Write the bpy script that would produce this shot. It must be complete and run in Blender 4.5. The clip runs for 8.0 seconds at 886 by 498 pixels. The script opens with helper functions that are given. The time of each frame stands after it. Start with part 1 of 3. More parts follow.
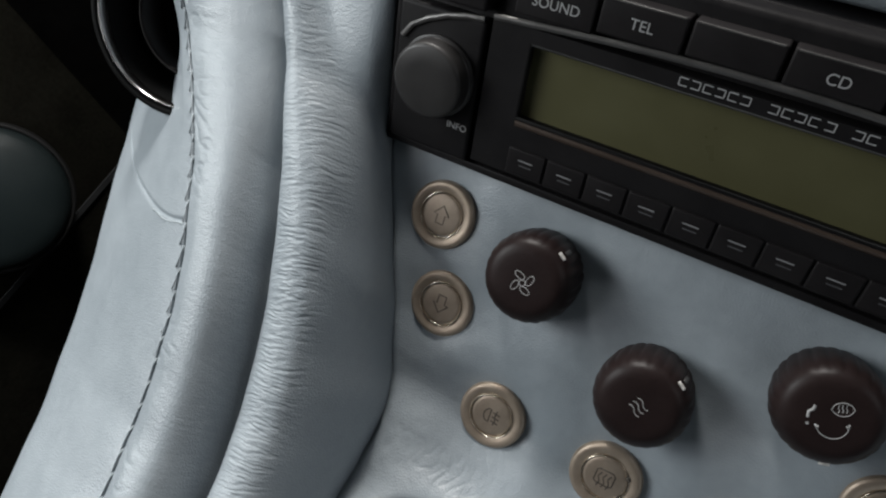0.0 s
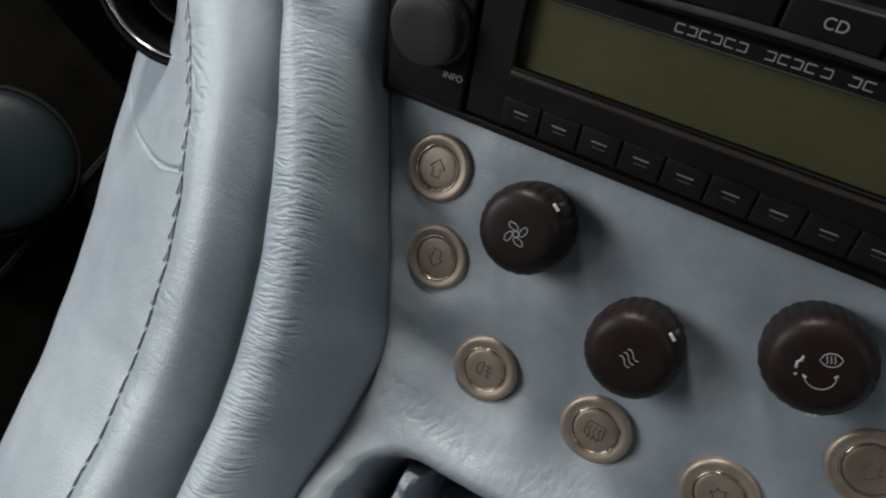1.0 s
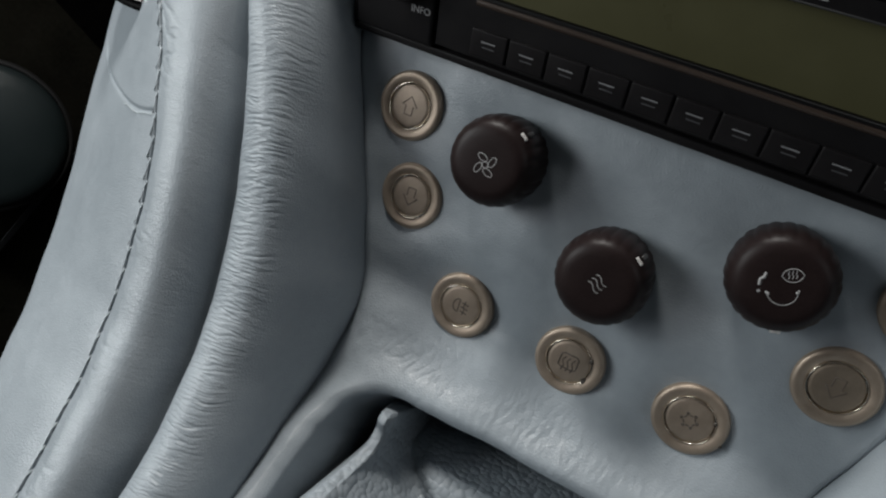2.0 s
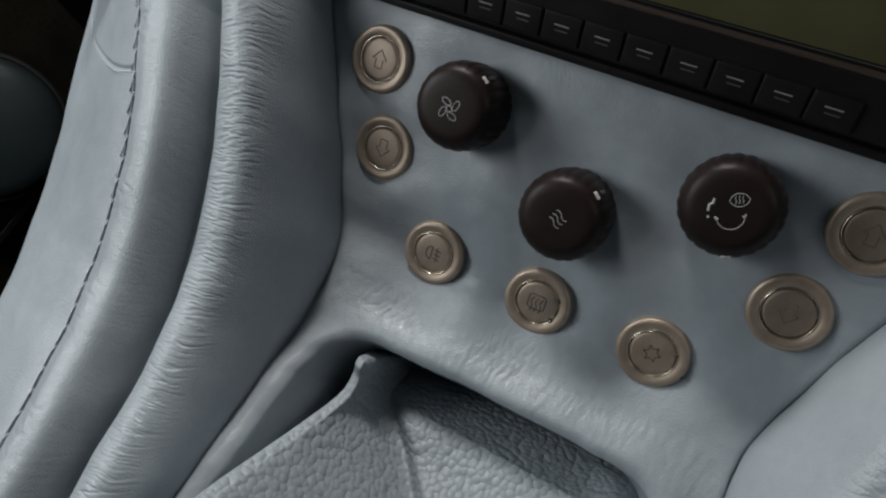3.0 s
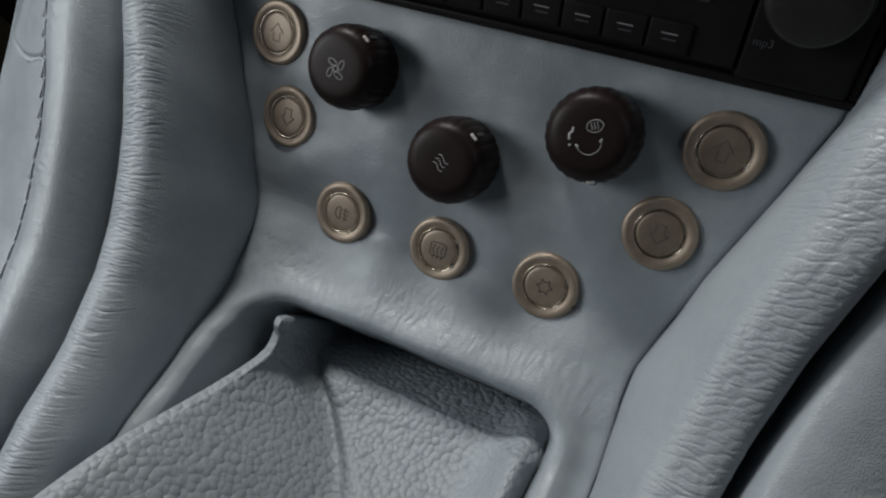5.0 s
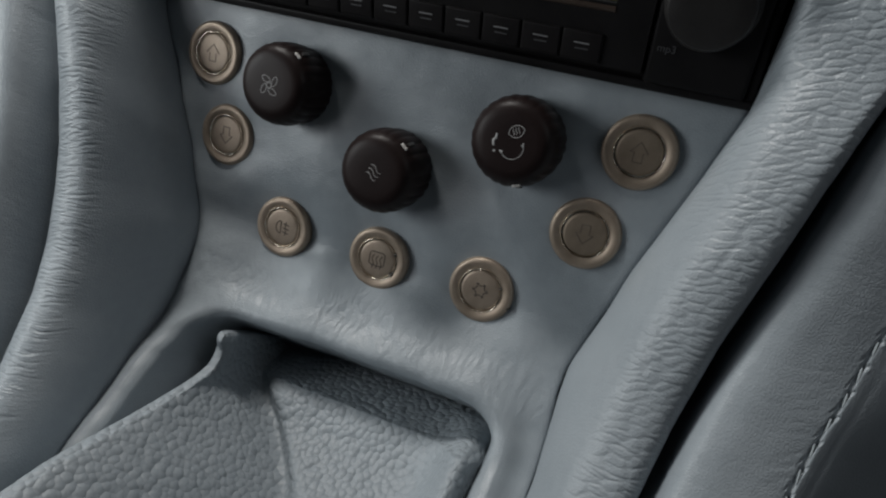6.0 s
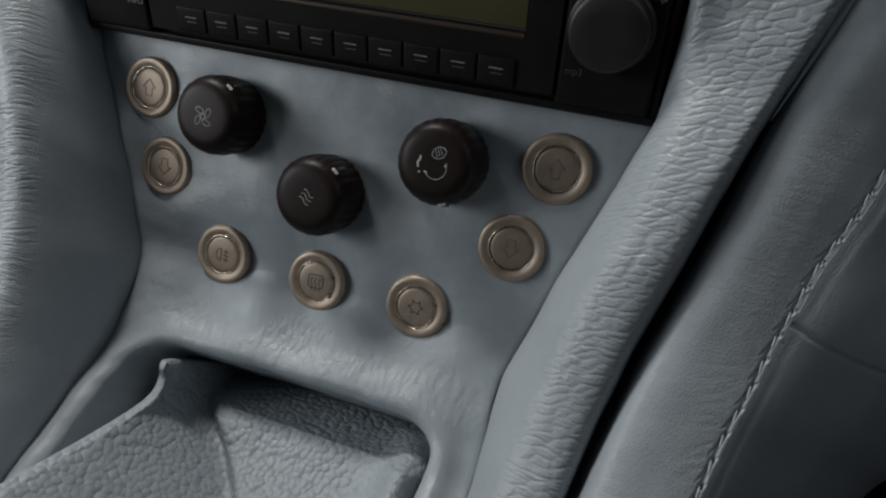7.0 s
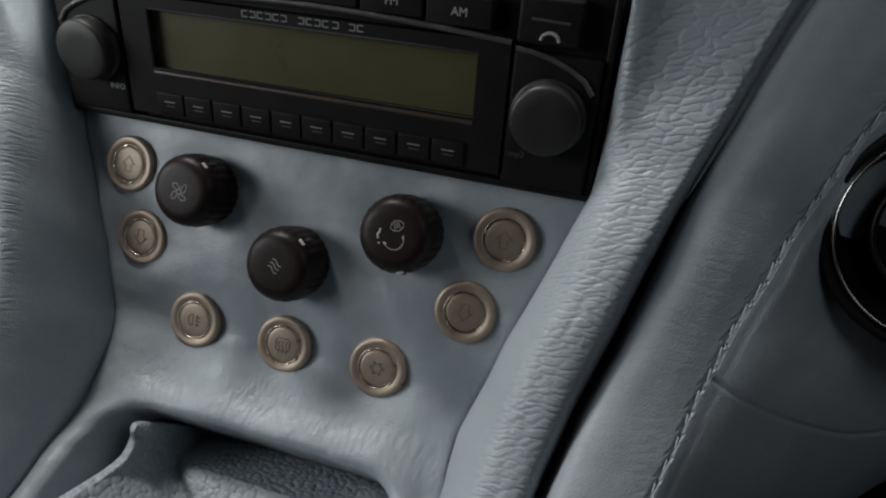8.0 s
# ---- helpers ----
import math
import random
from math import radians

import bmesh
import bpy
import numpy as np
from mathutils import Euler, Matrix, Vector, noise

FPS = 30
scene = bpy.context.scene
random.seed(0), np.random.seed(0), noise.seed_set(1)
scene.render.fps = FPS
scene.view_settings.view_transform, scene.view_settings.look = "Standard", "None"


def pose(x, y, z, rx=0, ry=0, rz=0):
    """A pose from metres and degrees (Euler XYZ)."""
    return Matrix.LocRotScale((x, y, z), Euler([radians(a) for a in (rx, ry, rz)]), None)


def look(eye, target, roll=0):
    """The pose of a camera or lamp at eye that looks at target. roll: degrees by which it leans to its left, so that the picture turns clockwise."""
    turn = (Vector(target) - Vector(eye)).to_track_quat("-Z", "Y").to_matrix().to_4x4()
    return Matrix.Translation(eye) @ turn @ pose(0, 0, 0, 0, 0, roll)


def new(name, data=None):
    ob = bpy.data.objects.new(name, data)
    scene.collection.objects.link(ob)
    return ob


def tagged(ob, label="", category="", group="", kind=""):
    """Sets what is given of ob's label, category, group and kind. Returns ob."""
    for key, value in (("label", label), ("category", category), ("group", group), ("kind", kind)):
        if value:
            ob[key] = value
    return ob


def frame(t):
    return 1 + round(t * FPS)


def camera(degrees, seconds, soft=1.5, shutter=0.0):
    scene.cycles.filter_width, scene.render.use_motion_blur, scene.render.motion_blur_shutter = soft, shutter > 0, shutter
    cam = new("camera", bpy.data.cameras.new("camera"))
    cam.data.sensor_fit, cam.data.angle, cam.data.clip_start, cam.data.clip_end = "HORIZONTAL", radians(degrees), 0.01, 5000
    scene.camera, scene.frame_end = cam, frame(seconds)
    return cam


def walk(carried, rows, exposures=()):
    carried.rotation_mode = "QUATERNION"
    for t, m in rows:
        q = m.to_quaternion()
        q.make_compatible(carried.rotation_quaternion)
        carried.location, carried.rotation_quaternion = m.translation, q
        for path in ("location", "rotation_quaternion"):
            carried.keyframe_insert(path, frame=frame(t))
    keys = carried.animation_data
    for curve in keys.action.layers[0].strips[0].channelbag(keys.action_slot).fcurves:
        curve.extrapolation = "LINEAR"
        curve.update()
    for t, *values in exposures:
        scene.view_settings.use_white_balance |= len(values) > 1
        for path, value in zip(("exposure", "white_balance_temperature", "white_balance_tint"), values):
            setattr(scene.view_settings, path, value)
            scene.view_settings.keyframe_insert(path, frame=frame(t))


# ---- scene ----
cam = camera(66.33, 8.0, soft=2.2)
# seconds, place in metres, turn in degrees
PATH = [
    (0, 0.0013, -0.0909, 0.7718, 27.66, 8.03, 29.91),
    (0.5, 0.0030, -0.0929, 0.7712, 26.81, 8.16, 30.76),
    (1, 0.0073, -0.0950, 0.7683, 25.89, 8.19, 30.94),
    (1.5, 0.0137, -0.0976, 0.7652, 24.80, 8.46, 30.62),
    (3, 0.0382, -0.1126, 0.7612, 24.06, 9.56, 29.34),
    (3.5, 0.0488, -0.1153, 0.7611, 24.55, 10.42, 29.33),
    (4, 0.0532, -0.1165, 0.7603, 24.47, 10.53, 28.39),
    (4.5, 0.0651, -0.1180, 0.7580, 24.48, 10.88, 27.03),
    (6, 0.0861, -0.1233, 0.7591, 26.51, 8.98, 22.44),
    (6.5, 0.0943, -0.1243, 0.7601, 27.79, 8.20, 20.87),
    (7, 0.0992, -0.1251, 0.7629, 28.46, 7.61, 19.20),
    (7.5, 0.1038, -0.1276, 0.7710, 30.42, 6.67, 18.46),
    (8, 0.1079, -0.1296, 0.7785, 33.29, 5.84, 17.66),
]
EXPOSURES = [(0.0, 0.36), (1.5, 0.12), (3.5, -0.08), (4.5, -0.15), (6.5, -0.33), (8.0, -0.12)]
walk(cam, [(t, pose(x, y, z, rx, ry, rz)) for t, x, y, z, rx, ry, rz in PATH], EXPOSURES)

# ---- world, sun, large lights ----
U = 0.016                       # one unit of the console plan, in metres
CONSOLE = pose(0, 0, 0.62, 60, 0, 0)   # the radio's face: x across, y up the face, z out of it

world = bpy.data.worlds.new("sky")
scene.world = world
world.use_nodes = True
wn = world.node_tree.nodes
sky = wn.new("ShaderNodeTexSky")
sky.sky_type = 'NISHITA'
sky.sun_disc = False
sky.sun_elevation, sky.sun_rotation = radians(35), radians(-60)
world.node_tree.links.new(sky.outputs[0], wn["Background"].inputs[0])
wn["Background"].inputs[1].default_value = 0.004


def area_lamp(name, eye, target, sx, sy, watts, colour):
    data = bpy.data.lights.new(name, 'AREA')
    data.shape, data.size, data.size_y, data.energy, data.color = 'RECTANGLE', sx, sy, watts, colour
    ob = new(name, data)
    ob.matrix_world = look(eye, target)
    return ob


area_lamp("windscreen_daylight", (-0.29, 0.33, 1.08), (0, -0.07, 0.57), 0.13, 0.13, 4.0, (1.0, 0.975, 0.94))
# fill added behind on the left to brighten the switch panel
area_lamp("rear_left_fill", (-0.48, -0.38, 1.00), (0, -0.07, 0.57), 0.26, 0.22, 0.80, (0.965, 0.975, 1.0))
area_lamp("door_window_daylight", (-0.50, -0.17, 0.90), (-0.06, -0.12, 0.58), 0.26, 0.16, 1.45, (0.94, 0.995, 1.0))
area_lamp("windscreen_far_daylight", (0.18, 0.46, 1.10), (0, -0.05, 0.58), 0.20, 0.20, 0.20, (0.97, 0.985, 1.0))
area_lamp("passenger_window_daylight", (0.36, -0.01, 0.92), (0.04, -0.03, 0.58), 0.18, 0.18, 0.13, (0.93, 0.97, 1.0))

# ---- materials ----


def material(name, colour, rough, metal=0.0, spec=0.5, coat=0.0):
    m = bpy.data.materials.new(name)
    m.use_nodes = True
    b = m.node_tree.nodes["Principled BSDF"]
    b.inputs["Base Color"].default_value = (*colour, 1)
    b.inputs["Roughness"].default_value = rough
    b.inputs["Metallic"].default_value = metal
    b.inputs["Specular IOR Level"].default_value = spec
    b.inputs["Coat Weight"].default_value = coat
    return m


def mottle(m, dark, light, scale, rough_lo, rough_hi, bump=0.0, bump_scale=900.0, distance=0.0002, worn=None):
    """Colour and gloss vary at two scales; a fine grain on top."""
    t = m.node_tree
    n, l = t.nodes, t.links
    b = n["Principled BSDF"]
    co = n.new("ShaderNodeTexCoord")
    big = n.new("ShaderNodeTexNoise")
    big.inputs["Scale"].default_value, big.inputs["Detail"].default_value = scale, 5
    fine = n.new("ShaderNodeTexNoise")
    fine.inputs["Scale"].default_value, fine.inputs["Detail"].default_value = scale * 14, 3
    mix = n.new("ShaderNodeMath")
    mix.operation = 'MULTIPLY_ADD'
    mix.inputs[1].default_value = 0.35
    add = n.new("ShaderNodeMath")
    add.operation = 'MULTIPLY'
    add.inputs[1].default_value = 0.65
    ramp = n.new("ShaderNodeValToRGB")
    ramp.color_ramp.elements[0].position, ramp.color_ramp.elements[1].position = 0.3, 0.7
    ramp.color_ramp.elements[0].color, ramp.color_ramp.elements[1].color = (*dark, 1), (*light, 1)
    rr = n.new("ShaderNodeMapRange")
    rr.inputs["From Min"].default_value, rr.inputs["From Max"].default_value = 0.3, 0.7
    rr.inputs["To Min"].default_value, rr.inputs["To Max"].default_value = rough_lo, rough_hi
    for tex in (big, fine):
        l.new(co.outputs["Object"], tex.inputs["Vector"])
    l.new(big.outputs["Fac"], add.inputs[0])
    l.new(fine.outputs["Fac"], mix.inputs[0])
    l.new(add.outputs[0], mix.inputs[2])
    l.new(mix.outputs[0], ramp.inputs["Fac"])
    l.new(mix.outputs[0], rr.inputs["Value"])
    l.new(ramp.outputs["Color"], b.inputs["Base Color"])
    l.new(rr.outputs["Result"], b.inputs["Roughness"])
    if bump:
        g = n.new("ShaderNodeTexNoise")
        g.inputs["Scale"].default_value, g.inputs["Detail"].default_value = bump_scale, 4
        l.new(co.outputs["Object"], g.inputs["Vector"])
        bu = n.new("ShaderNodeBump")
        bu.inputs["Strength"].default_value, bu.inputs["Distance"].default_value = bump, distance
        l.new(g.outputs["Fac"], bu.inputs["Height"])
        l.new(bu.outputs["Normal"], b.inputs["Normal"])
    return m


def leather(name, dark, light, cell, depth, rough=0.355, round_off=0.25, domed=False):
    """Dyed leather: cells of grain (Voronoi), pores, soft mottling."""
    m = material(name, light, rough)
    mottle(m, dark, light, 22.0, rough - 0.05, rough + 0.1)
    t = m.node_tree
    n, l = t.nodes, t.links
    co = n.new("ShaderNodeTexCoord")
    warp = n.new("ShaderNodeTexNoise")
    warp.inputs["Scale"].default_value = 0.45 / cell
    vm = n.new("ShaderNodeVectorMath")
    vm.operation = 'MULTIPLY_ADD'
    vm.inputs[1].default_value = (cell * (0.45 if domed else 0.8),) * 3
    v = n.new("ShaderNodeTexVoronoi")
    v.feature = 'F1' if domed else 'DISTANCE_TO_EDGE'
    v.inputs["Scale"].default_value = 1.0 / cell
    pores = n.new("ShaderNodeTexNoise")
    pores.inputs["Scale"].default_value, pores.inputs["Detail"].default_value = 2.6 / cell, 4
    clamp = n.new("ShaderNodeMapRange")
    clamp.interpolation_type = 'SMOOTHSTEP'
    clamp.inputs["From Max"].default_value = round_off
    if domed:
        clamp.interpolation_type = 'LINEAR'
        clamp.inputs["From Max"].default_value = 1.0
        clamp.inputs["To Min"].default_value, clamp.inputs["To Max"].default_value = 1.0, 0.0
    sm = n.new("ShaderNodeMath")
    sm.operation = 'MULTIPLY_ADD'
    sm.inputs[1].default_value = 0.03 if domed else 0.35
    b1 = n.new("ShaderNodeBump")
    b1.inputs["Strength"].default_value, b1.inputs["Distance"].default_value = 1.0, depth
    l.new(co.outputs["Object"], warp.inputs["Vector"])
    l.new(warp.outputs["Color"], vm.inputs[0])
    l.new(co.outputs["Object"], vm.inputs[2])
    l.new(vm.outputs[0], v.inputs["Vector"])
    l.new(co.outputs["Object"], pores.inputs["Vector"])
    square = n.new("ShaderNodeMath")
    square.operation, square.inputs[1].default_value = 'POWER', 2.0 if domed else 1.0
    l.new(v.outputs["Distance"], square.inputs[0])
    l.new(square.outputs[0], clamp.inputs["Value"])
    l.new(pores.outputs["Fac"], sm.inputs[0])
    l.new(clamp.outputs["Result"], sm.inputs[2])
    l.new(sm.outputs[0], b1.inputs["Height"])
    l.new(b1.outputs["Normal"], n["Principled BSDF"].inputs["Normal"])
    return m


BLUE_D, BLUE_L = (0.250, 0.284, 0.310), (0.306, 0.341, 0.368)
LEATHER = leather("pale_blue_leather", BLUE_D, BLUE_L, 0.0009, 0.00004)
LEATHER_BOOT = leather("pebbled_blue_leather", BLUE_D, BLUE_L, 0.0022, 0.00066, 0.48, 0.15, True)
TEAL = leather("dark_teal_leather", (0.014, 0.021, 0.022), (0.022, 0.030, 0.031), 0.0012, 0.00006)
THREAD = mottle(material("blue_thread", BLUE_L, 0.7), (0.31, 0.35, 0.372), (0.38, 0.42, 0.44), 400.0, 0.6, 0.8)
PLASTIC = mottle(material("black_radio_plastic", (0.012, 0.011, 0.012), 0.4, 0.0, 0.16), (0.007, 0.0065, 0.007), (0.012, 0.011, 0.0115), 60.0, 0.42, 0.6, 0.15, 2500.0, 0.00005)
KEY = mottle(material("key_plastic", (0.014, 0.013, 0.014), 0.4, 0.0, 0.14), (0.009, 0.008, 0.0085), (0.015, 0.0135, 0.014), 80.0, 0.42, 0.6)
GRAPHITE = mottle(material("graphite_knob_paint", (0.04, 0.04, 0.042), 0.4, 0.2), (0.022, 0.0205, 0.0205), (0.034, 0.032, 0.031), 90.0, 0.38, 0.5, 0.2, 3000.0, 0.00004)
KNOB = mottle(material("brown_black_knob_plastic", (0.016, 0.012, 0.012), 0.3, 0.0, 0.16), (0.012, 0.0078, 0.0076), (0.020, 0.0130, 0.0126), 90.0, 0.36, 0.46)
CHAMPAGNE = mottle(material("champagne_anodised_metal", (0.4, 0.36, 0.3), 0.5, 0.6), (0.29, 0.228, 0.176), (0.41, 0.335, 0.264), 260.0, 0.40, 0.52, 0.4, 5000.0, 0.00003)
CAPMETAL = mottle(material("champagne_cap_metal", (0.36, 0.32, 0.27), 0.5, 0.6), (0.25, 0.198, 0.153), (0.36, 0.295, 0.234), 300.0, 0.40, 0.52, 0.4, 6000.0, 0.00003)
# the same cap metal with a dark brown reflection put into its colour
CAP_REFLECTION = mottle(material("cap_metal_brown_reflection", (0.27, 0.22, 0.17), 0.5, 0.6), (0.19, 0.150, 0.112), (0.27, 0.218, 0.166), 300.0, 0.48, 0.6, 0.4, 6000.0, 0.00003)
CHROME = material("polished_chrome", (0.40, 0.39, 0.385), 0.2, 1.0)
RING = material("bright_champagne_ring", (0.92, 0.85, 0.74), 0.22, 1.0)
SILVER = mottle(material("silver_trim_paint", (0.14, 0.14, 0.14), 0.4, 0.5), (0.08, 0.077, 0.075), (0.125, 0.12, 0.117), 200.0, 0.3, 0.45)
BRONZE = mottle(material("bronze_bevel_plastic", (0.05, 0.035, 0.028), 0.35), (0.040, 0.028, 0.022), (0.062, 0.044, 0.034), 90.0, 0.28, 0.4)
# worn pointer metal; its glint is painted in as a pale colour
POINTER = mottle(material("worn_pointer_painted_glint", (0.6, 0.58, 0.55), 0.3), (0.30, 0.28, 0.26), (0.80, 0.78, 0.75), 700.0, 0.2, 0.4)
PRINT = material("pale_grey_print", (0.34, 0.34, 0.34), 0.5)
PRINT_KEY = material("grey_key_print", (0.21, 0.21, 0.215), 0.5)
PRINT_DIM = material("dim_grey_print", (0.06, 0.06, 0.063), 0.5)
ENGRAVED = material("engraved_line", (0.06, 0.048, 0.038), 0.6)
ENGRAVED_FAINT = material("faint_engraved_line", (0.115, 0.09, 0.07), 0.6)
LCD = mottle(material("olive_lcd", (0.13, 0.13, 0.07), 0.3), (0.070, 0.066, 0.032), (0.098, 0.094, 0.048), 6.0, 0.25, 0.35)
BLACK = material("matt_black_void", (0.006, 0.006, 0.006), 0.7)
GLOSS_BLACK = material("gloss_black_vent", (0.005, 0.005, 0.005), 0.5, 0.0, 0.06)
RIM_BLACK = material("dark_brown_gloss_rim", (0.006, 0.0048, 0.0048), 0.36, 0.0, 0.18)
CARPET = mottle(material("dark_carpet", (0.02, 0.02, 0.018), 0.95, 0.0, 0.0), (0.008, 0.0078, 0.007), (0.016, 0.0155, 0.014), 60.0, 0.9, 1.0, 0.8, 1500.0, 0.002)
DOORCARD = mottle(material("olive_door_carpet", (0.09, 0.085, 0.065), 0.95, 0.0, 0.0), (0.014, 0.0135, 0.0105), (0.034, 0.032, 0.025), 18.0, 0.9, 1.0, 0.8, 1500.0, 0.002)
# near-black colour that holds the footwell's shade
SHADE = mottle(material("footwell_shade_carpet", (0.006, 0.006, 0.006), 0.95, 0.0, 0.0), (0.004, 0.004, 0.004), (0.008, 0.008, 0.0075), 60.0, 0.9, 1.0, 0.8, 1500.0, 0.002)
LINING = mottle(material("cabin_lining", (0.05, 0.052, 0.055), 0.9), (0.04, 0.042, 0.044), (0.06, 0.062, 0.065), 30.0, 0.85, 0.95, 0.3, 900.0, 0.0005)

# ---- helpers of this scene ----


def mesh_of(name, bm, mat, smooth=True):
    me = bpy.data.meshes.new(name)
    bm.to_mesh(me)
    bm.free()
    me.materials.append(mat)
    if smooth:
        me.polygons.foreach_set("use_smooth", [True] * len(me.polygons))
    return me


def thing(name, label, category, m=None, data=None, group="", kind=""):
    ob = new(name, data)
    ob.matrix_world = m if m is not None else CONSOLE
    return tagged(ob, label, category, group, kind)


def part(name, bm, mat, parent, label="", smooth=True, m=None):
    ob = new(name, bm if isinstance(bm, bpy.types.Mesh) else mesh_of(name, bm, mat, smooth))
    ob.parent = parent
    if m is not None:
        ob.matrix_local = m
    return tagged(ob, label)


def lattice(name, p, mat, keep=None, closed_v=False, flip=False):
    """A mesh from a grid of places (rows, columns, 3) in console units."""
    nu, nv = p.shape[:2]
    idx = np.arange(nu * nv).reshape(nu, nv)
    if closed_v:
        idx = np.concatenate([idx, idx[:, :1]], 1)
    f = np.stack([idx[:-1, :-1], idx[:-1, 1:], idx[1:, 1:], idx[1:, :-1]], -1)
    f = f[keep] if keep is not None else f.reshape(-1, 4)
    f = f[:, ::-1] if flip else f
    me = bpy.data.meshes.new(name)
    caps = [idx[0, :nv][::-1].tolist(), idx[-1, :nv].tolist()] if closed_v else []
    me.from_pydata((p.reshape(-1, 3) * U).tolist(), [], f.tolist() + caps)
    me.materials.append(mat)
    me.polygons.foreach_set("use_smooth", [True] * len(me.polygons))
    me.update()
    return me


def perlin(x, y, seed=0):
    """Gradient noise on arrays, about -0.7 to 0.7."""
    rng = np.random.RandomState(seed)
    ang = rng.rand(256, 256) * 2 * np.pi
    x0, y0 = np.floor(x).astype(int), np.floor(y).astype(int)
    fx, fy = x - x0, y - y0
    s = lambda t: t * t * t * (t * (6 * t - 15) + 10)
    def corner(i, j):
        a = ang[(x0 + i) & 255, (y0 + j) & 255]
        return np.cos(a) * (fx - i) + np.sin(a) * (fy - j)
    top = corner(0, 0) * (1 - s(fx)) + corner(1, 0) * s(fx)
    bot = corner(0, 1) * (1 - s(fx)) + corner(1, 1) * s(fx)
    return top * (1 - s(fy)) + bot * s(fy)


def cells(x, y, seed=0):
    """Second less first distance to jittered cell centres: zero on the borders of a net of cells."""
    rng = np.random.RandomState(seed)
    jx, jy = rng.rand(128, 128), rng.rand(128, 128)
    x0, y0 = np.floor(x).astype(int), np.floor(y).astype(int)
    near = np.full(x.shape + (2,), 9.0)
    for i in (-1, 0, 1):
        for j in (-1, 0, 1):
            a, b = (x0 + i) & 127, (y0 + j) & 127
            d = np.hypot(x0 + i + jx[a, b] - x, y0 + j + jy[a, b] - y)
            second = np.minimum(near[..., 1], np.maximum(near[..., 0], d))
            near[..., 0] = np.minimum(near[..., 0], d)
            near[..., 1] = second
    return near[..., 1] - near[..., 0]


def normals(p):
    du, dv = np.gradient(p, axis=0), np.gradient(p, axis=1)
    n = np.cross(du, dv)
    return n / (np.linalg.norm(n, axis=-1, keepdims=True) + 1e-9)


def spline(nodes, count, dense=None):
    """Catmull-Rom through nodes (k, d), evened out along its length; a fifth of the points crowd round node number dense."""
    p = np.concatenate([2 * nodes[:1] - nodes[1:2], nodes, 2 * nodes[-1:] - nodes[-2:-1]])
    t = np.linspace(0, 1, 24, endpoint=False)[:, None]
    out = [0.5 * (2 * b + (c - a) * t + (2 * a - 5 * b + 4 * c - d) * t ** 2 + (3 * b - a - 3 * c + d) * t ** 3)
           for a, b, c, d in zip(p[:-3], p[1:-2], p[2:-1], p[3:])]
    q = np.concatenate(out + [nodes[-1:]])
    s = np.concatenate([[0], np.cumsum(np.linalg.norm(np.diff(q, axis=0), axis=1))])
    u = np.linspace(0, s[-1], count)
    if dense:
        few = count // 5
        u = np.sort(np.concatenate([np.linspace(0, s[-1], count - few), s[24 * dense] + np.linspace(-0.2, 0.2, few)]))
    return np.stack([np.interp(u, s, q[:, k]) for k in range(q.shape[1])], 1)


def smooth_table(table, q):
    """Reads a table {station: value} with a smooth curve between."""
    x, y = np.array(sorted(table.items())).T
    out = np.interp(q, x, y)
    k = np.hanning(41)
    pad = np.pad(out, 20, mode="reflect", reflect_type="odd")
    return np.convolve(pad, k / k.sum(), "valid")


def place(x, q, g):
    """From across, station along the tunnel and height to console x, y, z."""
    return np.stack([x, (g - q) / 2, (g + q) / 2], -1)


def lathe(profile, steps=64, wave=None, lid=True):
    """A turned shape round z; profile of (radius, height)."""
    bm = bmesh.new()
    rings = []
    for k, (r, h) in enumerate(profile):
        ring = []
        for i in range(steps):
            a = 2 * math.pi * i / steps
            rr = r + (wave(a, k) if wave else 0)
            ring.append(bm.verts.new((rr * U * math.cos(a), rr * U * math.sin(a), h * U)))
        rings.append(ring)
    for a, b in zip(rings, rings[1:]):
        for i in range(steps):
            bm.faces.new((a[i], a[(i + 1) % steps], b[(i + 1) % steps], b[i]))
    if lid:
        bm.faces.new(rings[0][::-1])
        bm.faces.new(rings[-1])
    return bm


def box(x0, x1, y0, y1, z0, z1, bevel=0.03, segments=2):
    bm = bmesh.new()
    bmesh.ops.create_cube(bm, size=1)
    for v in bm.verts:
        v.co = ((x0 + (v.co.x + 0.5) * (x1 - x0)) * U, (y0 + (v.co.y + 0.5) * (y1 - y0)) * U, (z0 + (v.co.z + 0.5) * (z1 - z0)) * U)
    if bevel:
        bmesh.ops.bevel(bm, geom=bm.edges[:], offset=bevel * U, segments=segments, affect='EDGES', profile=0.6)
    return bm


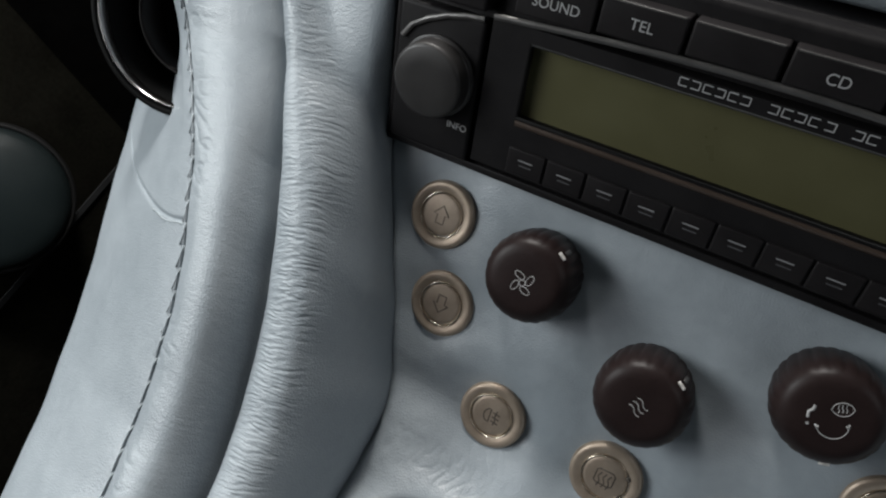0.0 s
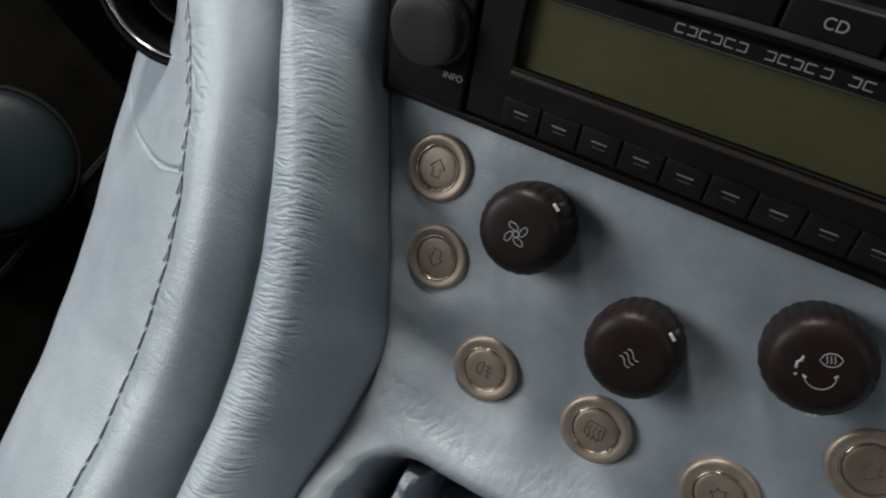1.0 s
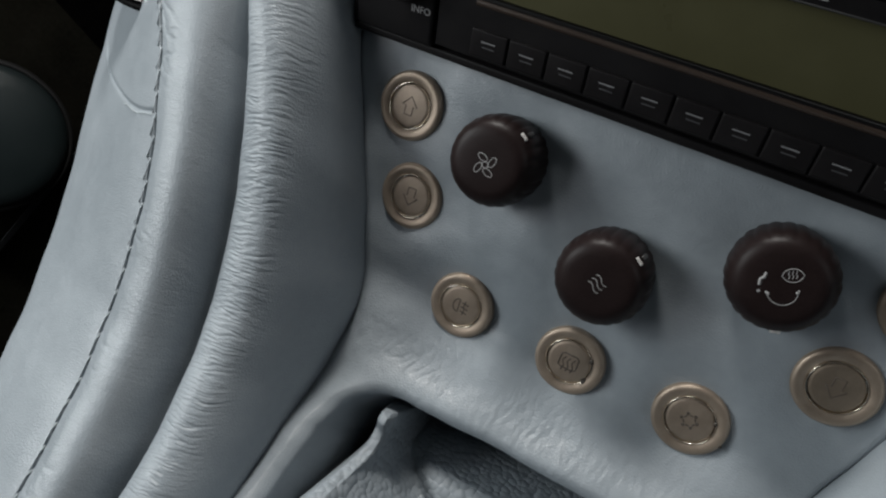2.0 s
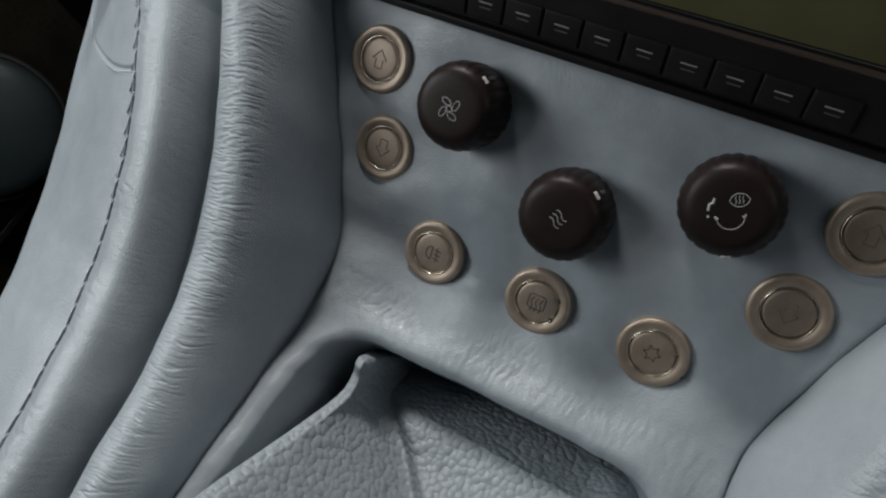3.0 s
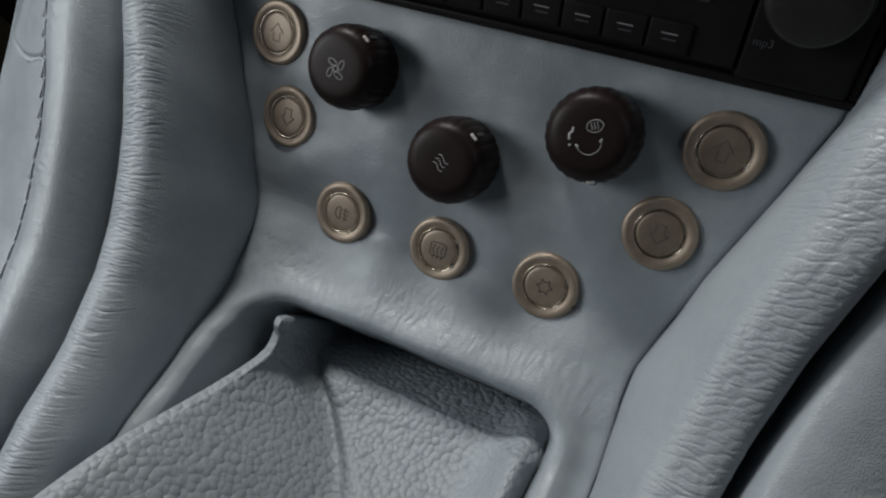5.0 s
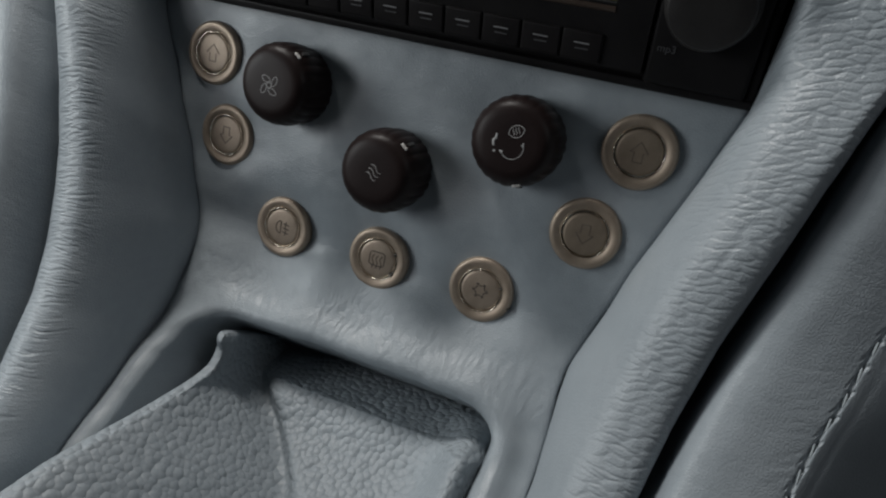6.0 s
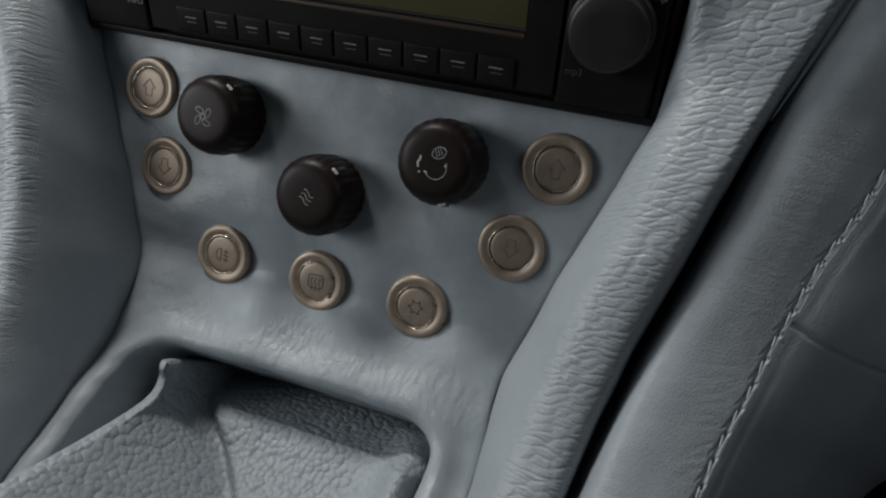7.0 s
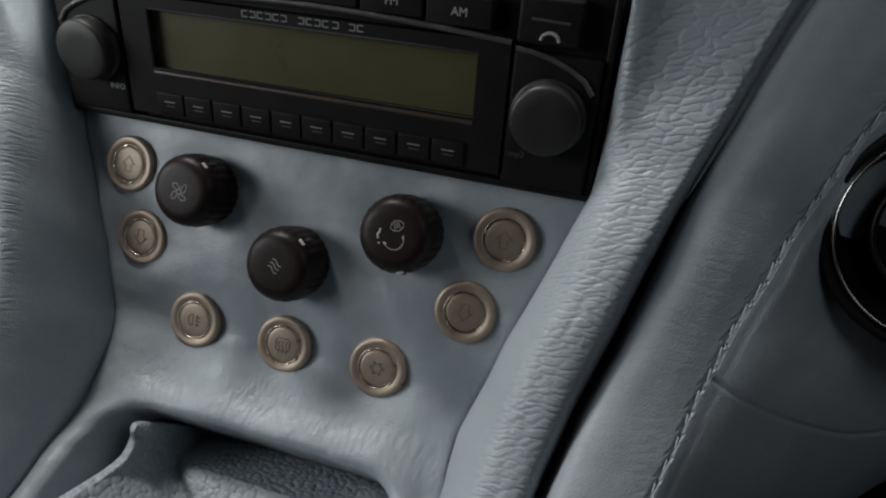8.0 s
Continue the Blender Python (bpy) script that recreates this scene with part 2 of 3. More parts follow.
def strokes(lines, width, height=0.012, z=0.0, closed=False):
    """Thin raised ribbons along polylines (console units)."""
    bm = bmesh.new()
    for line in lines:
        pts = [Vector((*p, 0)) for p in line]
        n = len(pts)
        loop = closed or (pts[0] - pts[-1]).length < 1e-6
        if (pts[0] - pts[-1]).length < 1e-6:
            pts, n = pts[:-1], n - 1
        left, right = [], []
        for i, p in enumerate(pts):
            a = pts[i - 1] if i or loop else p
            b = pts[(i + 1) % n] if i < n - 1 or loop else p
            d = (b - a).normalized()
            e = Vector((-d.y, d.x, 0)) * width / 2
            left.append([bm.verts.new(((p + e) * U)[:2] + (h * U,)) for h in (z, z + height)])
            right.append([bm.verts.new(((p - e) * U)[:2] + (h * U,)) for h in (z, z + height)])
        for i in range(n if loop else n - 1):
            j = (i + 1) % n
            bm.faces.new((left[i][1], right[i][1], right[j][1], left[j][1]))
            bm.faces.new((left[i][0], left[i][1], left[j][1], left[j][0]))
            bm.faces.new((right[i][1], right[i][0], right[j][0], right[j][1]))
    bmesh.ops.recalc_face_normals(bm, faces=bm.faces[:])
    return bm


def arc(cx, cy, r, a0, a1, n=24, ry=None):
    return [(cx + r * math.cos(radians(a0 + (a1 - a0) * i / n)), cy + (ry or r) * math.sin(radians(a0 + (a1 - a0) * i / n))) for i in range(n + 1)]


def lettering(text, size, mat, parent, x, y, z, label=""):
    cu = bpy.data.curves.new("lettering", 'FONT')
    cu.body, cu.size, cu.align_x, cu.align_y, cu.extrude = text, size * U, 'CENTER', 'CENTER', 0.004 * U
    tmp = new("lettering_curve", cu)
    bpy.context.view_layer.update()
    me = bpy.data.meshes.new_from_object(tmp.evaluated_get(bpy.context.evaluated_depsgraph_get()))
    bpy.data.objects.remove(tmp)
    me.materials.clear()
    me.materials.append(mat)
    return part("lettering", me, mat, parent, label, m=pose(x * U, y * U, z * U))


# ---- the plan of the console, by station q from dashboard to gear lever ----
Q = np.linspace(-6.0, 19.0, 1150)
QR = np.linspace(-6.0, 19.0, 900)
PITCH = 0.42                    # from stitch to stitch
PANEL_G = lambda q: np.interp(q, [-8, 0, 2, 4, 5.5, 6.0, 6.3, 6.9, 8.2, 9, 10, 12, 14, 16],
                              [2.7, -1.01, -1.92, -2.82, -3.52, -3.76, -3.83, -3.79, -3.75, -3.75, -3.5, -2.5, -1.4, -0.4])
CREASE_X = {-8: 6.15, -3.2: 6.10, -1: 6.06, 0.4: 5.98, 2.2: 5.5, 4.4: 4.88, 5.5: 4.66, 7: 4.28, 8: 4.26, 10: 4.33, 12: 4.28, 14: 4.15, 16: 4.1}
CREASE_G = {-8: 7.7, -3.2: 2.9, -1: 0.6, 0: -0.7, 2: -1.92, 4: -2.82, 5.5: -3.5, 7: -4.15, 8.5: -4.2, 10: -3.6, 12: -2.5, 14: -1.4, 16: -0.4}
CREST_X_LEFT = {-8: 10.8, -4: 8.9, -1.2: 7.8, 0.2: 7.32, 1.5: 6.83, 2.5: 6.53, 4.1: 6.12, 5.5: 5.85, 7.3: 5.62, 8.8: 5.45, 10.9: 5.28, 12.6: 5.05, 14: 4.9, 16: 4.85}
CREST_X = {-1: CREST_X_LEFT, 1: {**CREST_X_LEFT, -8: 9.75, -4: 8.25, -1.2: 7.5, 0.2: 7.15}}
CREST_G = {-8: 6.2, -4: 3.3, -2: 2.0, 0: 1.2, 2: 0.9, 4: 0.4, 5.5: 0.0, 7: -0.3, 8.5: -0.5, 10: -0.5, 12: -0.1, 14: 0.6, 16: 1.0}
OUT_X = {-1: {-8: 11.4, -4: 9.3, -1.9: 8.42, 0: 7.8, 2.3: 7.15, 4: 6.8, 5.8: 6.47, 7.7: 6.22, 9.2: 6.05, 11: 5.85, 13: 5.6, 16: 5.4},
         1: {-8: 10.25, -4: 8.76, -2.8: 8.4, -1.3: 8.03, 0.8: 7.49, 2.3: 7.19, 3.6: 6.95, 5.8: 6.5, 7.7: 6.22, 9.2: 6.05, 11: 5.85, 13: 5.6, 16: 5.4}}
STITCH_X = {-1: {-8: 14.3, -4: 12.15, -0.5: 10.43, 1.45: 9.54, 3.3: 8.8, 4.9: 8.37, 5.4: 8.22, 7.1: 7.9, 8.0: 7.83, 9.1: 7.70, 10.3: 7.6, 11.5: 7.4, 12.5: 7.3, 13.9: 7.1, 16: 6.95},
            1: {-8: 12.6, -4: 10.95, -2.3: 10.35, -1.3: 9.98, 0: 9.62, 0.9: 9.36, 1.7: 9.2, 3.1: 8.8, 4.2: 8.6, 4.9: 8.44, 6.1: 8.26, 6.7: 8.12, 7.3: 8.01, 8.2: 7.88, 10: 7.55, 12: 7.2, 14: 6.9, 16: 6.7}}
STITCH_G = {-1: {-8: 5.4, -4: 3.0, -2: 2.0, 0: 1.1, 2: 0.8, 4: 0.6, 5.5: 0.4, 7: 0.2, 8.5: 0.0, 10: -0.1, 12: 0.2, 14: 0.7, 16: 1.1},
            1: {-8: 4.8, -4: 2.4, -2: 1.2, 0: 0.2, 2: -0.2, 4: -0.45, 5.5: -0.6, 7: -0.62, 8.5: -0.5, 10: -0.2, 12: 0.2, 14: 0.7, 16: 1.0}}
ROLL_G = {-1: {-8: 5.6, -4: 3.2, -2: 2.15, 0: 1.3, 2: 1.0, 4: 0.8, 5.5: 0.6, 7: 0.4, 8.5: 0.2, 10: 0.1, 12: 0.4, 14: 0.9, 16: 1.3},
          1: {-8: 5.6, -4: 3.0, -2: 1.75, 0: 0.85, 2: 0.35, 4: -0.05, 5.5: -0.3, 7: -0.35, 8.5: -0.25, 10: 0.0, 12: 0.4, 14: 0.9, 16: 1.2}}
SIDE_X = {1: {-8: 5.2, 0: 5.2, 2.4: 5.35, 4: 5.1, 5.2: 4.4, 7: 3.5, 8.5: 3.1, 12: 2.7, 16: 2.4}, -1: {-8: 5.2, 0: 5.2, 2.4: 5.35, 4: 5.35, 5.2: 5.15, 8.5: 4.4, 9.6: 4.2, 12: 3.65, 14: 3.3, 16: 3.0}}
SIDE_G = {1: {-8: -6.5, 0: -6.1, 3: -5.3, 4.5: -5.3, 6: -5.5, 8: -5.6, 16: -5.6}, -1: {-8: -6.5, 0: -6.1, 4: -5.0, 5.5: -4.2, 7: -3.6, 8.5: -3.1, 10: -2.7, 12: -2.3, 14: -2.1, 16: -2.1}}


# ---- bolsters: wrinkled leather rolls beside the panel ----


def bolster(side, seed):
    cx, cg, tx, tg, ox = (smooth_table(t, Q) for t in (CREASE_X, CREASE_G, CREST_X[side], CREST_G, OUT_X[side]))
    top = 170
    up = np.clip((4.0 - Q) / 3.5, 0, 1)      # the roll broadens towards the dashboard
    rows = []
    for i in range(len(Q)):
        h = tg[i] - cg[i]
        k = up[i] ** 2 * (3 - 2 * up[i]) * (0.15 if side < 0 else 0.6)
        ax, ag = cx[i] * 0.75 + (tx[i] - 0.45) * 0.25, cg[i] + 0.42 * h
        bx, bg = tx[i] - 0.46, tg[i] - 0.42
        nodes = np.array([(cx[i] + 0.10, cg[i] - 0.5), (cx[i] + 0.025, cg[i] - 0.12), (ax + k * (cx[i] + 0.10 - ax), ag + k * 0.25 * h), (bx + k * (cx[i] + 0.40 - bx), bg + k * 0.26),
                          (tx[i] + (0 if side < 0 else 0.16), tg[i]), (ox[i] - 0.09, tg[i] - (0.24 if side < 0 else 0.12) + (0.18 if side < 0 else 0.08) * up[i]), (ox[i] + 0.01, tg[i] - 0.75 + 0.33 * up[i]), (ox[i] + 0.04, tg[i] - 2.2)])
        rows.append(spline(nodes, top))
    sec = np.array(rows)
    p = place(sec[..., 0], Q[:, None] + 0 * sec[..., 0], sec[..., 1])
    n = normals(p)
    if n[400, 90, 2] < 0:
        n = -n
    # folds run across the roll, strongest on its crown
    run = np.concatenate([[0], np.cumsum(np.linalg.norm(np.diff(p[:, 90], axis=0), axis=1))])[:, None]
    out = sec[..., 0] - tx[:, None]
    lean = run - (0.36 if side < 0 else -0.05) * out
    wob = lean + 0.20 * perlin(out * 1.1 + 3, run * 0.8, seed + 5) + 0.06 * perlin(out * 3.1, run * 2.6, seed + 6)
    broken = 0.9 if side < 0 else 1.4
    fine = 9.5 if side < 0 else 8.5
    f1 = perlin(wob * fine, out * broken + 20, seed)
    f2 = perlin(wob * fine * 1.5, out * broken * 1.6 + 30, seed + 1)
    f3 = perlin(run * 1.1, out * 0.8 + 9, seed + 2)
    crown = np.exp(-((out - (0.08 if side < 0 else 0.14) + (0.15 if side < 0 else 0.60) * up[:, None]) / ((0.48 if side < 0 else 0.50) + (0.40 if side < 0 else 0.98) * up[:, None])) ** 4) * np.clip(0.85 + 0.5 * f3, 0.5, 1)
    fold = -np.exp(-(f1 / 0.062) ** 2) - 0.55 * np.exp(-(f2 / 0.09) ** 2)
    # a net of small cells between the folds
    net = cells(out / 0.30 + 40 + 0.5 * perlin(out * 2.2, lean * 2.2, seed + 9), lean / (0.12 if side < 0 else 0.15) + 60 + 0.8 * perlin(out * 2.6 + 5, lean * 1.7, seed + 8), seed + 3)
    pebble = -np.exp(-(net / 0.16) ** 2)
    bump = (0.0165 if side < 0 else 0.0045) * (1 - 0.5 * up[:, None]) * crown * fold + (0.004 if side < 0 else 0.017) * crown * pebble + 0.02 * f3 * np.exp(-(out / 1.2) ** 2) + 0.006 * crown * f2
    p = p + n * bump[..., None]
    base = np.stack([place(x, Q, g) for x, g in ((ox + 0.04, tg - 4.2), (cx + 0.10, cg - 2.4))], 1)
    p = np.concatenate([p, base], 1)
    p[..., 0] *= side
    ob = thing("console_bolster", "rolled pale blue leather bolster with fine cross wrinkles", "bolster", group="console bolsters")
    part("leather_roll", lattice("leather_roll", p, LEATHER, closed_v=True, flip=side > 0), LEATHER, ob)
    # a narrow welt along the groove
    thin = np.clip((0.6 - Q) / 3.5, 0.0, 1)[:304:8]
    pts = place(side * (ox + 0.06), Q, tg - 0.50 - 0.5 * (1 - up))[:304:8]
    a = np.linspace(0, 2 * np.pi, 12, endpoint=False)
    ring = np.stack([np.cos(a), 0.5 * np.sin(a), 0.5 * np.sin(a)], -1) * 0.10 * (0.05 + 0.95 * thin[:, None, None])
    part("welt", lattice("welt", pts[:, None] + ring, LEATHER, closed_v=True), LEATHER, ob, "narrow smooth leather welt")
    return ob


bolster(-1, 11)
bolster(1, 47)


# ---- outer rolls with a stitched seam, and the side panel beyond ----


def outer_roll(side, seed):
    ox, sx, sg, dx, dg = (smooth_table(t, QR) for t in (OUT_X[side], STITCH_X[side], STITCH_G[side], SIDE_X[side], SIDE_G[side]))
    cr = smooth_table(ROLL_G[side], QR)
    rows = []
    for i in range(len(QR)):
        low = min(1, max(0, (QR[i] + 0.5) / 3.0))
        ix = ox[i] + 0.08 + (0.20 if side < 0 else 0.12) * low
        rg = cr[i]
        w = sx[i] - ix
        k = dx[i]
        nodes = np.array([(ix - 0.34, rg - 2.7), (ix - 0.08, rg - 1.5), (ix + (0.03 + 0.07 * low) * (w if side < 0 else 0.5 * w), rg - (0.40 + 0.15 * low) * (1 if side < 0 else 0.55)), (ix + (0.36 if side < 0 else 0.28) * w, rg), (ix + (0.70 if side < 0 else 0.64) * w, 0.5 * (rg + sg[i]) + (0.12 if side < 0 else 0.07)),
                          (sx[i] - 0.10, sg[i] + 0.04), (sx[i], sg[i] - 0.05), (sx[i] + 0.10, sg[i] - 0.04), (sx[i] + 0.2 * k, sg[i] + 0.12 * dg[i]), (sx[i] + 0.55 * k, sg[i] + 0.42 * dg[i]),
                          (sx[i] + 0.9 * k, sg[i] + 0.84 * dg[i]), (sx[i] + k + 0.1, sg[i] + dg[i] - 1.5), (sx[i] + k + 0.1, sg[i] + dg[i] - 6.0)])
        rows.append(spline(nodes, 320, 6))
    sec = np.array(rows)
    p = place(sec[..., 0], QR[:, None] + 0 * sec[..., 0], sec[..., 1])
    n = normals(p)
    if n[250, 60, 2] < 0:
        n = -n
    run = np.concatenate([[0], np.cumsum(np.linalg.norm(np.diff(p[:, 60], axis=0), axis=1))])[:, None]
    across = np.concatenate([np.zeros((len(QR), 1)), np.cumsum(np.linalg.norm(np.diff(p, axis=1), axis=2), axis=1)], 1)
    off = sec[..., 0] - sx[:, None]
    near = np.exp(-((off + 0.32) / 0.32) ** 2) * np.clip(perlin(run * 0.45, across * 0.4, seed) * 1.6 + 0.15, 0, 1)
    ridge = perlin(run * 2.6 + across * 1.6, across * 2.2 - run * 0.9, seed + 1)
    rip = perlin(run * 4.5 + 0.8 * perlin(run, across, 8), across * 0.7, seed + 4)
    soft = np.exp(-((off + 0.9) / 0.7) ** 2)
    # the sewn edge: a slit that opens before each stitch and is drawn shut by the thread
    edge = np.concatenate([[0], np.cumsum(np.linalg.norm(np.diff(place(sx, QR, sg), axis=0), axis=1))])[:, None]
    phase = (edge / PITCH) % 1.0
    if side < 0:
        gape = np.clip(phase / 0.7, 0, 1) ** 1.4 * np.clip((0.84 - phase) / 0.10, 0, 1)
        slit = (0.020 + 0.055 * gape) * np.exp(-(off / 0.021) ** 2)
    else:
        gape = np.clip(phase / 0.05, 0, 1) * np.clip((0.26 - phase) / 0.10, 0, 1)
        slit = (0.012 + 0.07 * gape) * np.exp(-((off - 0.04 + 0.12 * phase) / 0.022) ** 2) + 0.012 * np.exp(-(off / 0.03) ** 2)
    # a curved seam crosses the side panel below the vent
    curve = np.polyfit([0, 1, 2, 3, 4, 4.6, 5.2], [4.75, 4.85, 4.55, 3.85, 2.8, 1.5, -0.3] if side < 0 else [4.3, 4.62, 4.72, 4.35, 3.5, 2.3, 0.5], 4)
    seam_q = np.polyval(curve, np.clip(off, 0, 5.2))
    dist = (QR[:, None] - seam_q) * 0.7
    seam = np.where(off > 0.08, -0.035 * np.exp(-(dist / 0.04) ** 2) + (0.0 if side < 0 else 0.008) / (1 + np.exp(np.clip(dist / 0.05, -30, 30))), 0)
    p = p + n * (-(0.028 if side < 0 else 0.010) * near * np.exp(-(ridge / 0.09) ** 2) - 0.0025 * soft * np.exp(-(rip / 0.12) ** 2) + 0.02 * perlin(run * 1.1, across * 1.1, seed + 3)
                 - slit - (0.0 if side < 0 else 0.010) * np.exp(-((off - 0.24) / 0.03) ** 2) + seam)[..., None]
    p[..., 1:] -= 0.5 * (np.exp(-((QR[:, None] + 0.6) / 2.2) ** 2) * np.clip((off - 0.35) / 0.9, 0, 1) * np.clip((5.5 - off) / 2.0, 0, 1))[..., None]
    p[..., 0] *= side
    roll = thing("tunnel_side", "pale blue leather tunnel side with a hand stitched seam", "trim", data=lattice("tunnel_side", p, LEATHER, flip=side > 0), group="tunnel sides")
    # stitches along the seam
    line = place(sx, QR, sg - 0.02)
    line[:, 0] *= side
    s = edge[:, 0]
    bm = bmesh.new()
    bmesh.ops.create_icosphere(bm, subdivisions=2, radius=1)
    for v in bm.verts:
        v.co = (math.copysign(abs(v.co.x) ** 0.6, v.co.x) * 0.15 * U, v.co.y * 0.029 * U, v.co.z * 0.02 * U)
    data = mesh_of("stitch", bm, THREAD)
    for k in range(int(s[-1] / PITCH) - 1):
        d = (k + (0.90 if side < 0 else 0.42)) * PITCH
        a = Vector([float(np.interp(d - 0.05, s, line[:, c])) for c in range(3)])
        b = Vector([float(np.interp(d + 0.05, s, line[:, c])) for c in range(3)])
        turn = (b - a).to_track_quat('X', 'Z').to_matrix().to_4x4()
        part("stitch", data, THREAD, roll, m=Matrix.Translation((a + b) / 2 * U) @ turn @ pose(0, 0, 0, 0, 0, -24 if side < 0 else 10) @ Matrix.Diagonal((0.50, 0.75, 0.9, 1) if side < 0 else (0.75, 0.55, 0.7, 1)))
    if side < 0:
        for k in range(9):
            j = int(np.argmin(np.abs(QR - (4.90 + 0.10 * math.sin(k * 0.35)))))
            c = int(np.argmin(np.abs(off[j] - (0.12 + 0.13 * k))))
            part("stitch", data, THREAD, roll, m=Matrix.Translation(Vector(p[j, c]) * U) @ pose(0, 0, 0, 0, 0, 178) @ Matrix.Diagonal((0.5, 0.8, 0.8, 1)))
    return roll


outer_roll(-1, 5)
outer_roll(1, 9)


# ---- the switch panel with the opening of the gear boot ----
def switch_panel():
    qq = np.linspace(-0.2, 19.0, 620)
    cx = smooth_table(CREASE_X, qq) + 0.03
    u = np.linspace(-1, 1, 300)
    x = cx[:, None] * u[None, :]
    q = qq[:, None] + 0 * x
    g = PANEL_G(qq)
    g = np.convolve(np.pad(g, 15, mode="reflect", reflect_type="odd"), np.hanning(31) / np.hanning(31).sum(), "valid")[:, None] + 0 * x
    # the opening: a rounded rectangle that starts at the lip
    r0, half = 0.95, 3.42
    lip = 8.82 + 0.13 * np.clip((-x - 0.8) / 1.8, 0, 1)
    dx = np.where(x < 0, -x - 0.30 * np.clip((q - 9.2) / 1.4, 0, 1), x) - (half - r0)
    dq = (lip + r0) - q
    d = np.hypot(np.maximum(dx, 0), np.maximum(dq, 0)) + np.minimum(np.maximum(dx, dq), 0) - r0
    side = np.clip((dx - dq + 1.0) / 2.0, 0, 1) ** 2 * (3 - 2 * np.clip((dx - dq + 1.0) / 2.0, 0, 1))          # 0 along the lip, 1 along the struts
    roll = 0.38 - 0.06 * side
    t = np.clip((roll - d) / roll, 0, 1)
    g = g + np.where(d > 0.3, (0.28 + 0.02 * side) * np.exp(-((d - 0.25) / (0.70 - 0.38 * side)) ** 2), 0.28 + 0.02 * side)
    g = g - roll * (1 - np.sqrt(1 - t ** 2 * 0.98)) * 0.9
    g = g - np.clip(-d, 0, 0.4) * 8.0
    edge = np.clip(1 - (cx[:, None] - np.abs(x)) / 0.16, 0, 1)
    g = g - 0.10 * (1 - np.sqrt(1 - 0.97 * edge ** 2))
    # padding: soft swell between the switches, pressed in where they sit
    y, z = (g - q) / 2, (g + q) / 2
    for bx, by, br in [(s * a, b, 0.95) for a, b in ((4.51, -1.67), (3.97, -3.2), (2.29, -4.73)) for s in (-1, 1)] + [(0.03, -4.76, 0.95), (-2.38, -1.89, 1.1), (0.06, -2.96, 1.1), (2.48, -1.9, 1.1)]:
        g = g - 0.20 * np.exp(-(((x - bx) ** 2 + ((y - by) * 1.07) ** 2) / br ** 2) ** 1.5)
    for bx, by, br, h in ((-3.4, -3.95, 0.42, 0.11), (-1.1, -5.35, 0.6, 0.06), (1.2, -5.4, 0.5, 0.05), (-3.3, -2.5, 0.6, 0.05), (3.2, -4.1, 0.5, 0.05)):
        g = g + h * np.exp(-((x - bx) ** 2 + (y - by) ** 2) / br ** 2)
    g = g + 0.07 - 0.05 * np.clip(1 - q, 0, 1.2) + 0.13 * np.clip(1 - ((q - 3.1) / 2.9) ** 2, 0, 1) * np.clip((cx[:, None] - np.abs(x)) / 0.8, 0, 1)
    p = place(x, q, g)
    n = normals(p)
    if n[100, 150, 2] < 0:
        n = -n
    swell = 0.075 * perlin(x * 0.55 + 4, q * 0.55, 21) + 0.012 * perlin(x * 2, q * 2, 22)
    fold = np.clip(perlin(x * 0.6, q * 0.6 + 9, 23) + 0.25, 0, 1) * np.exp(-((q - 7.7) / 1.0) ** 2)
    crease = -np.maximum(0, 0.15 - np.abs(perlin(x * 5.5 + 1.5 * perlin(x, q, 3), q * 1.5, 24))) / 0.15
    p = p + n * (swell + 0.018 * fold * crease + 0.012 * np.exp(-((q - 8.0) / 0.8) ** 2) * perlin(x * 8 + 2 * perlin(x * 2, q, 4), q * 2.2, 27))[..., None]
    dm = (d[:-1, :-1] + d[1:, :-1] + d[1:, 1:] + d[:-1, 1:]) / 4
    ob = thing("switch_panel", "pale blue leather switch panel with a padded lip below", "switch panel", data=lattice("switch_panel", p, LEATHER, keep=dm > -0.42, flip=True))
    so = ob.modifiers.new("thickness", 'SOLIDIFY')
    so.thickness, so.offset = 0.12 * U, -1
    return ob


switch_panel()


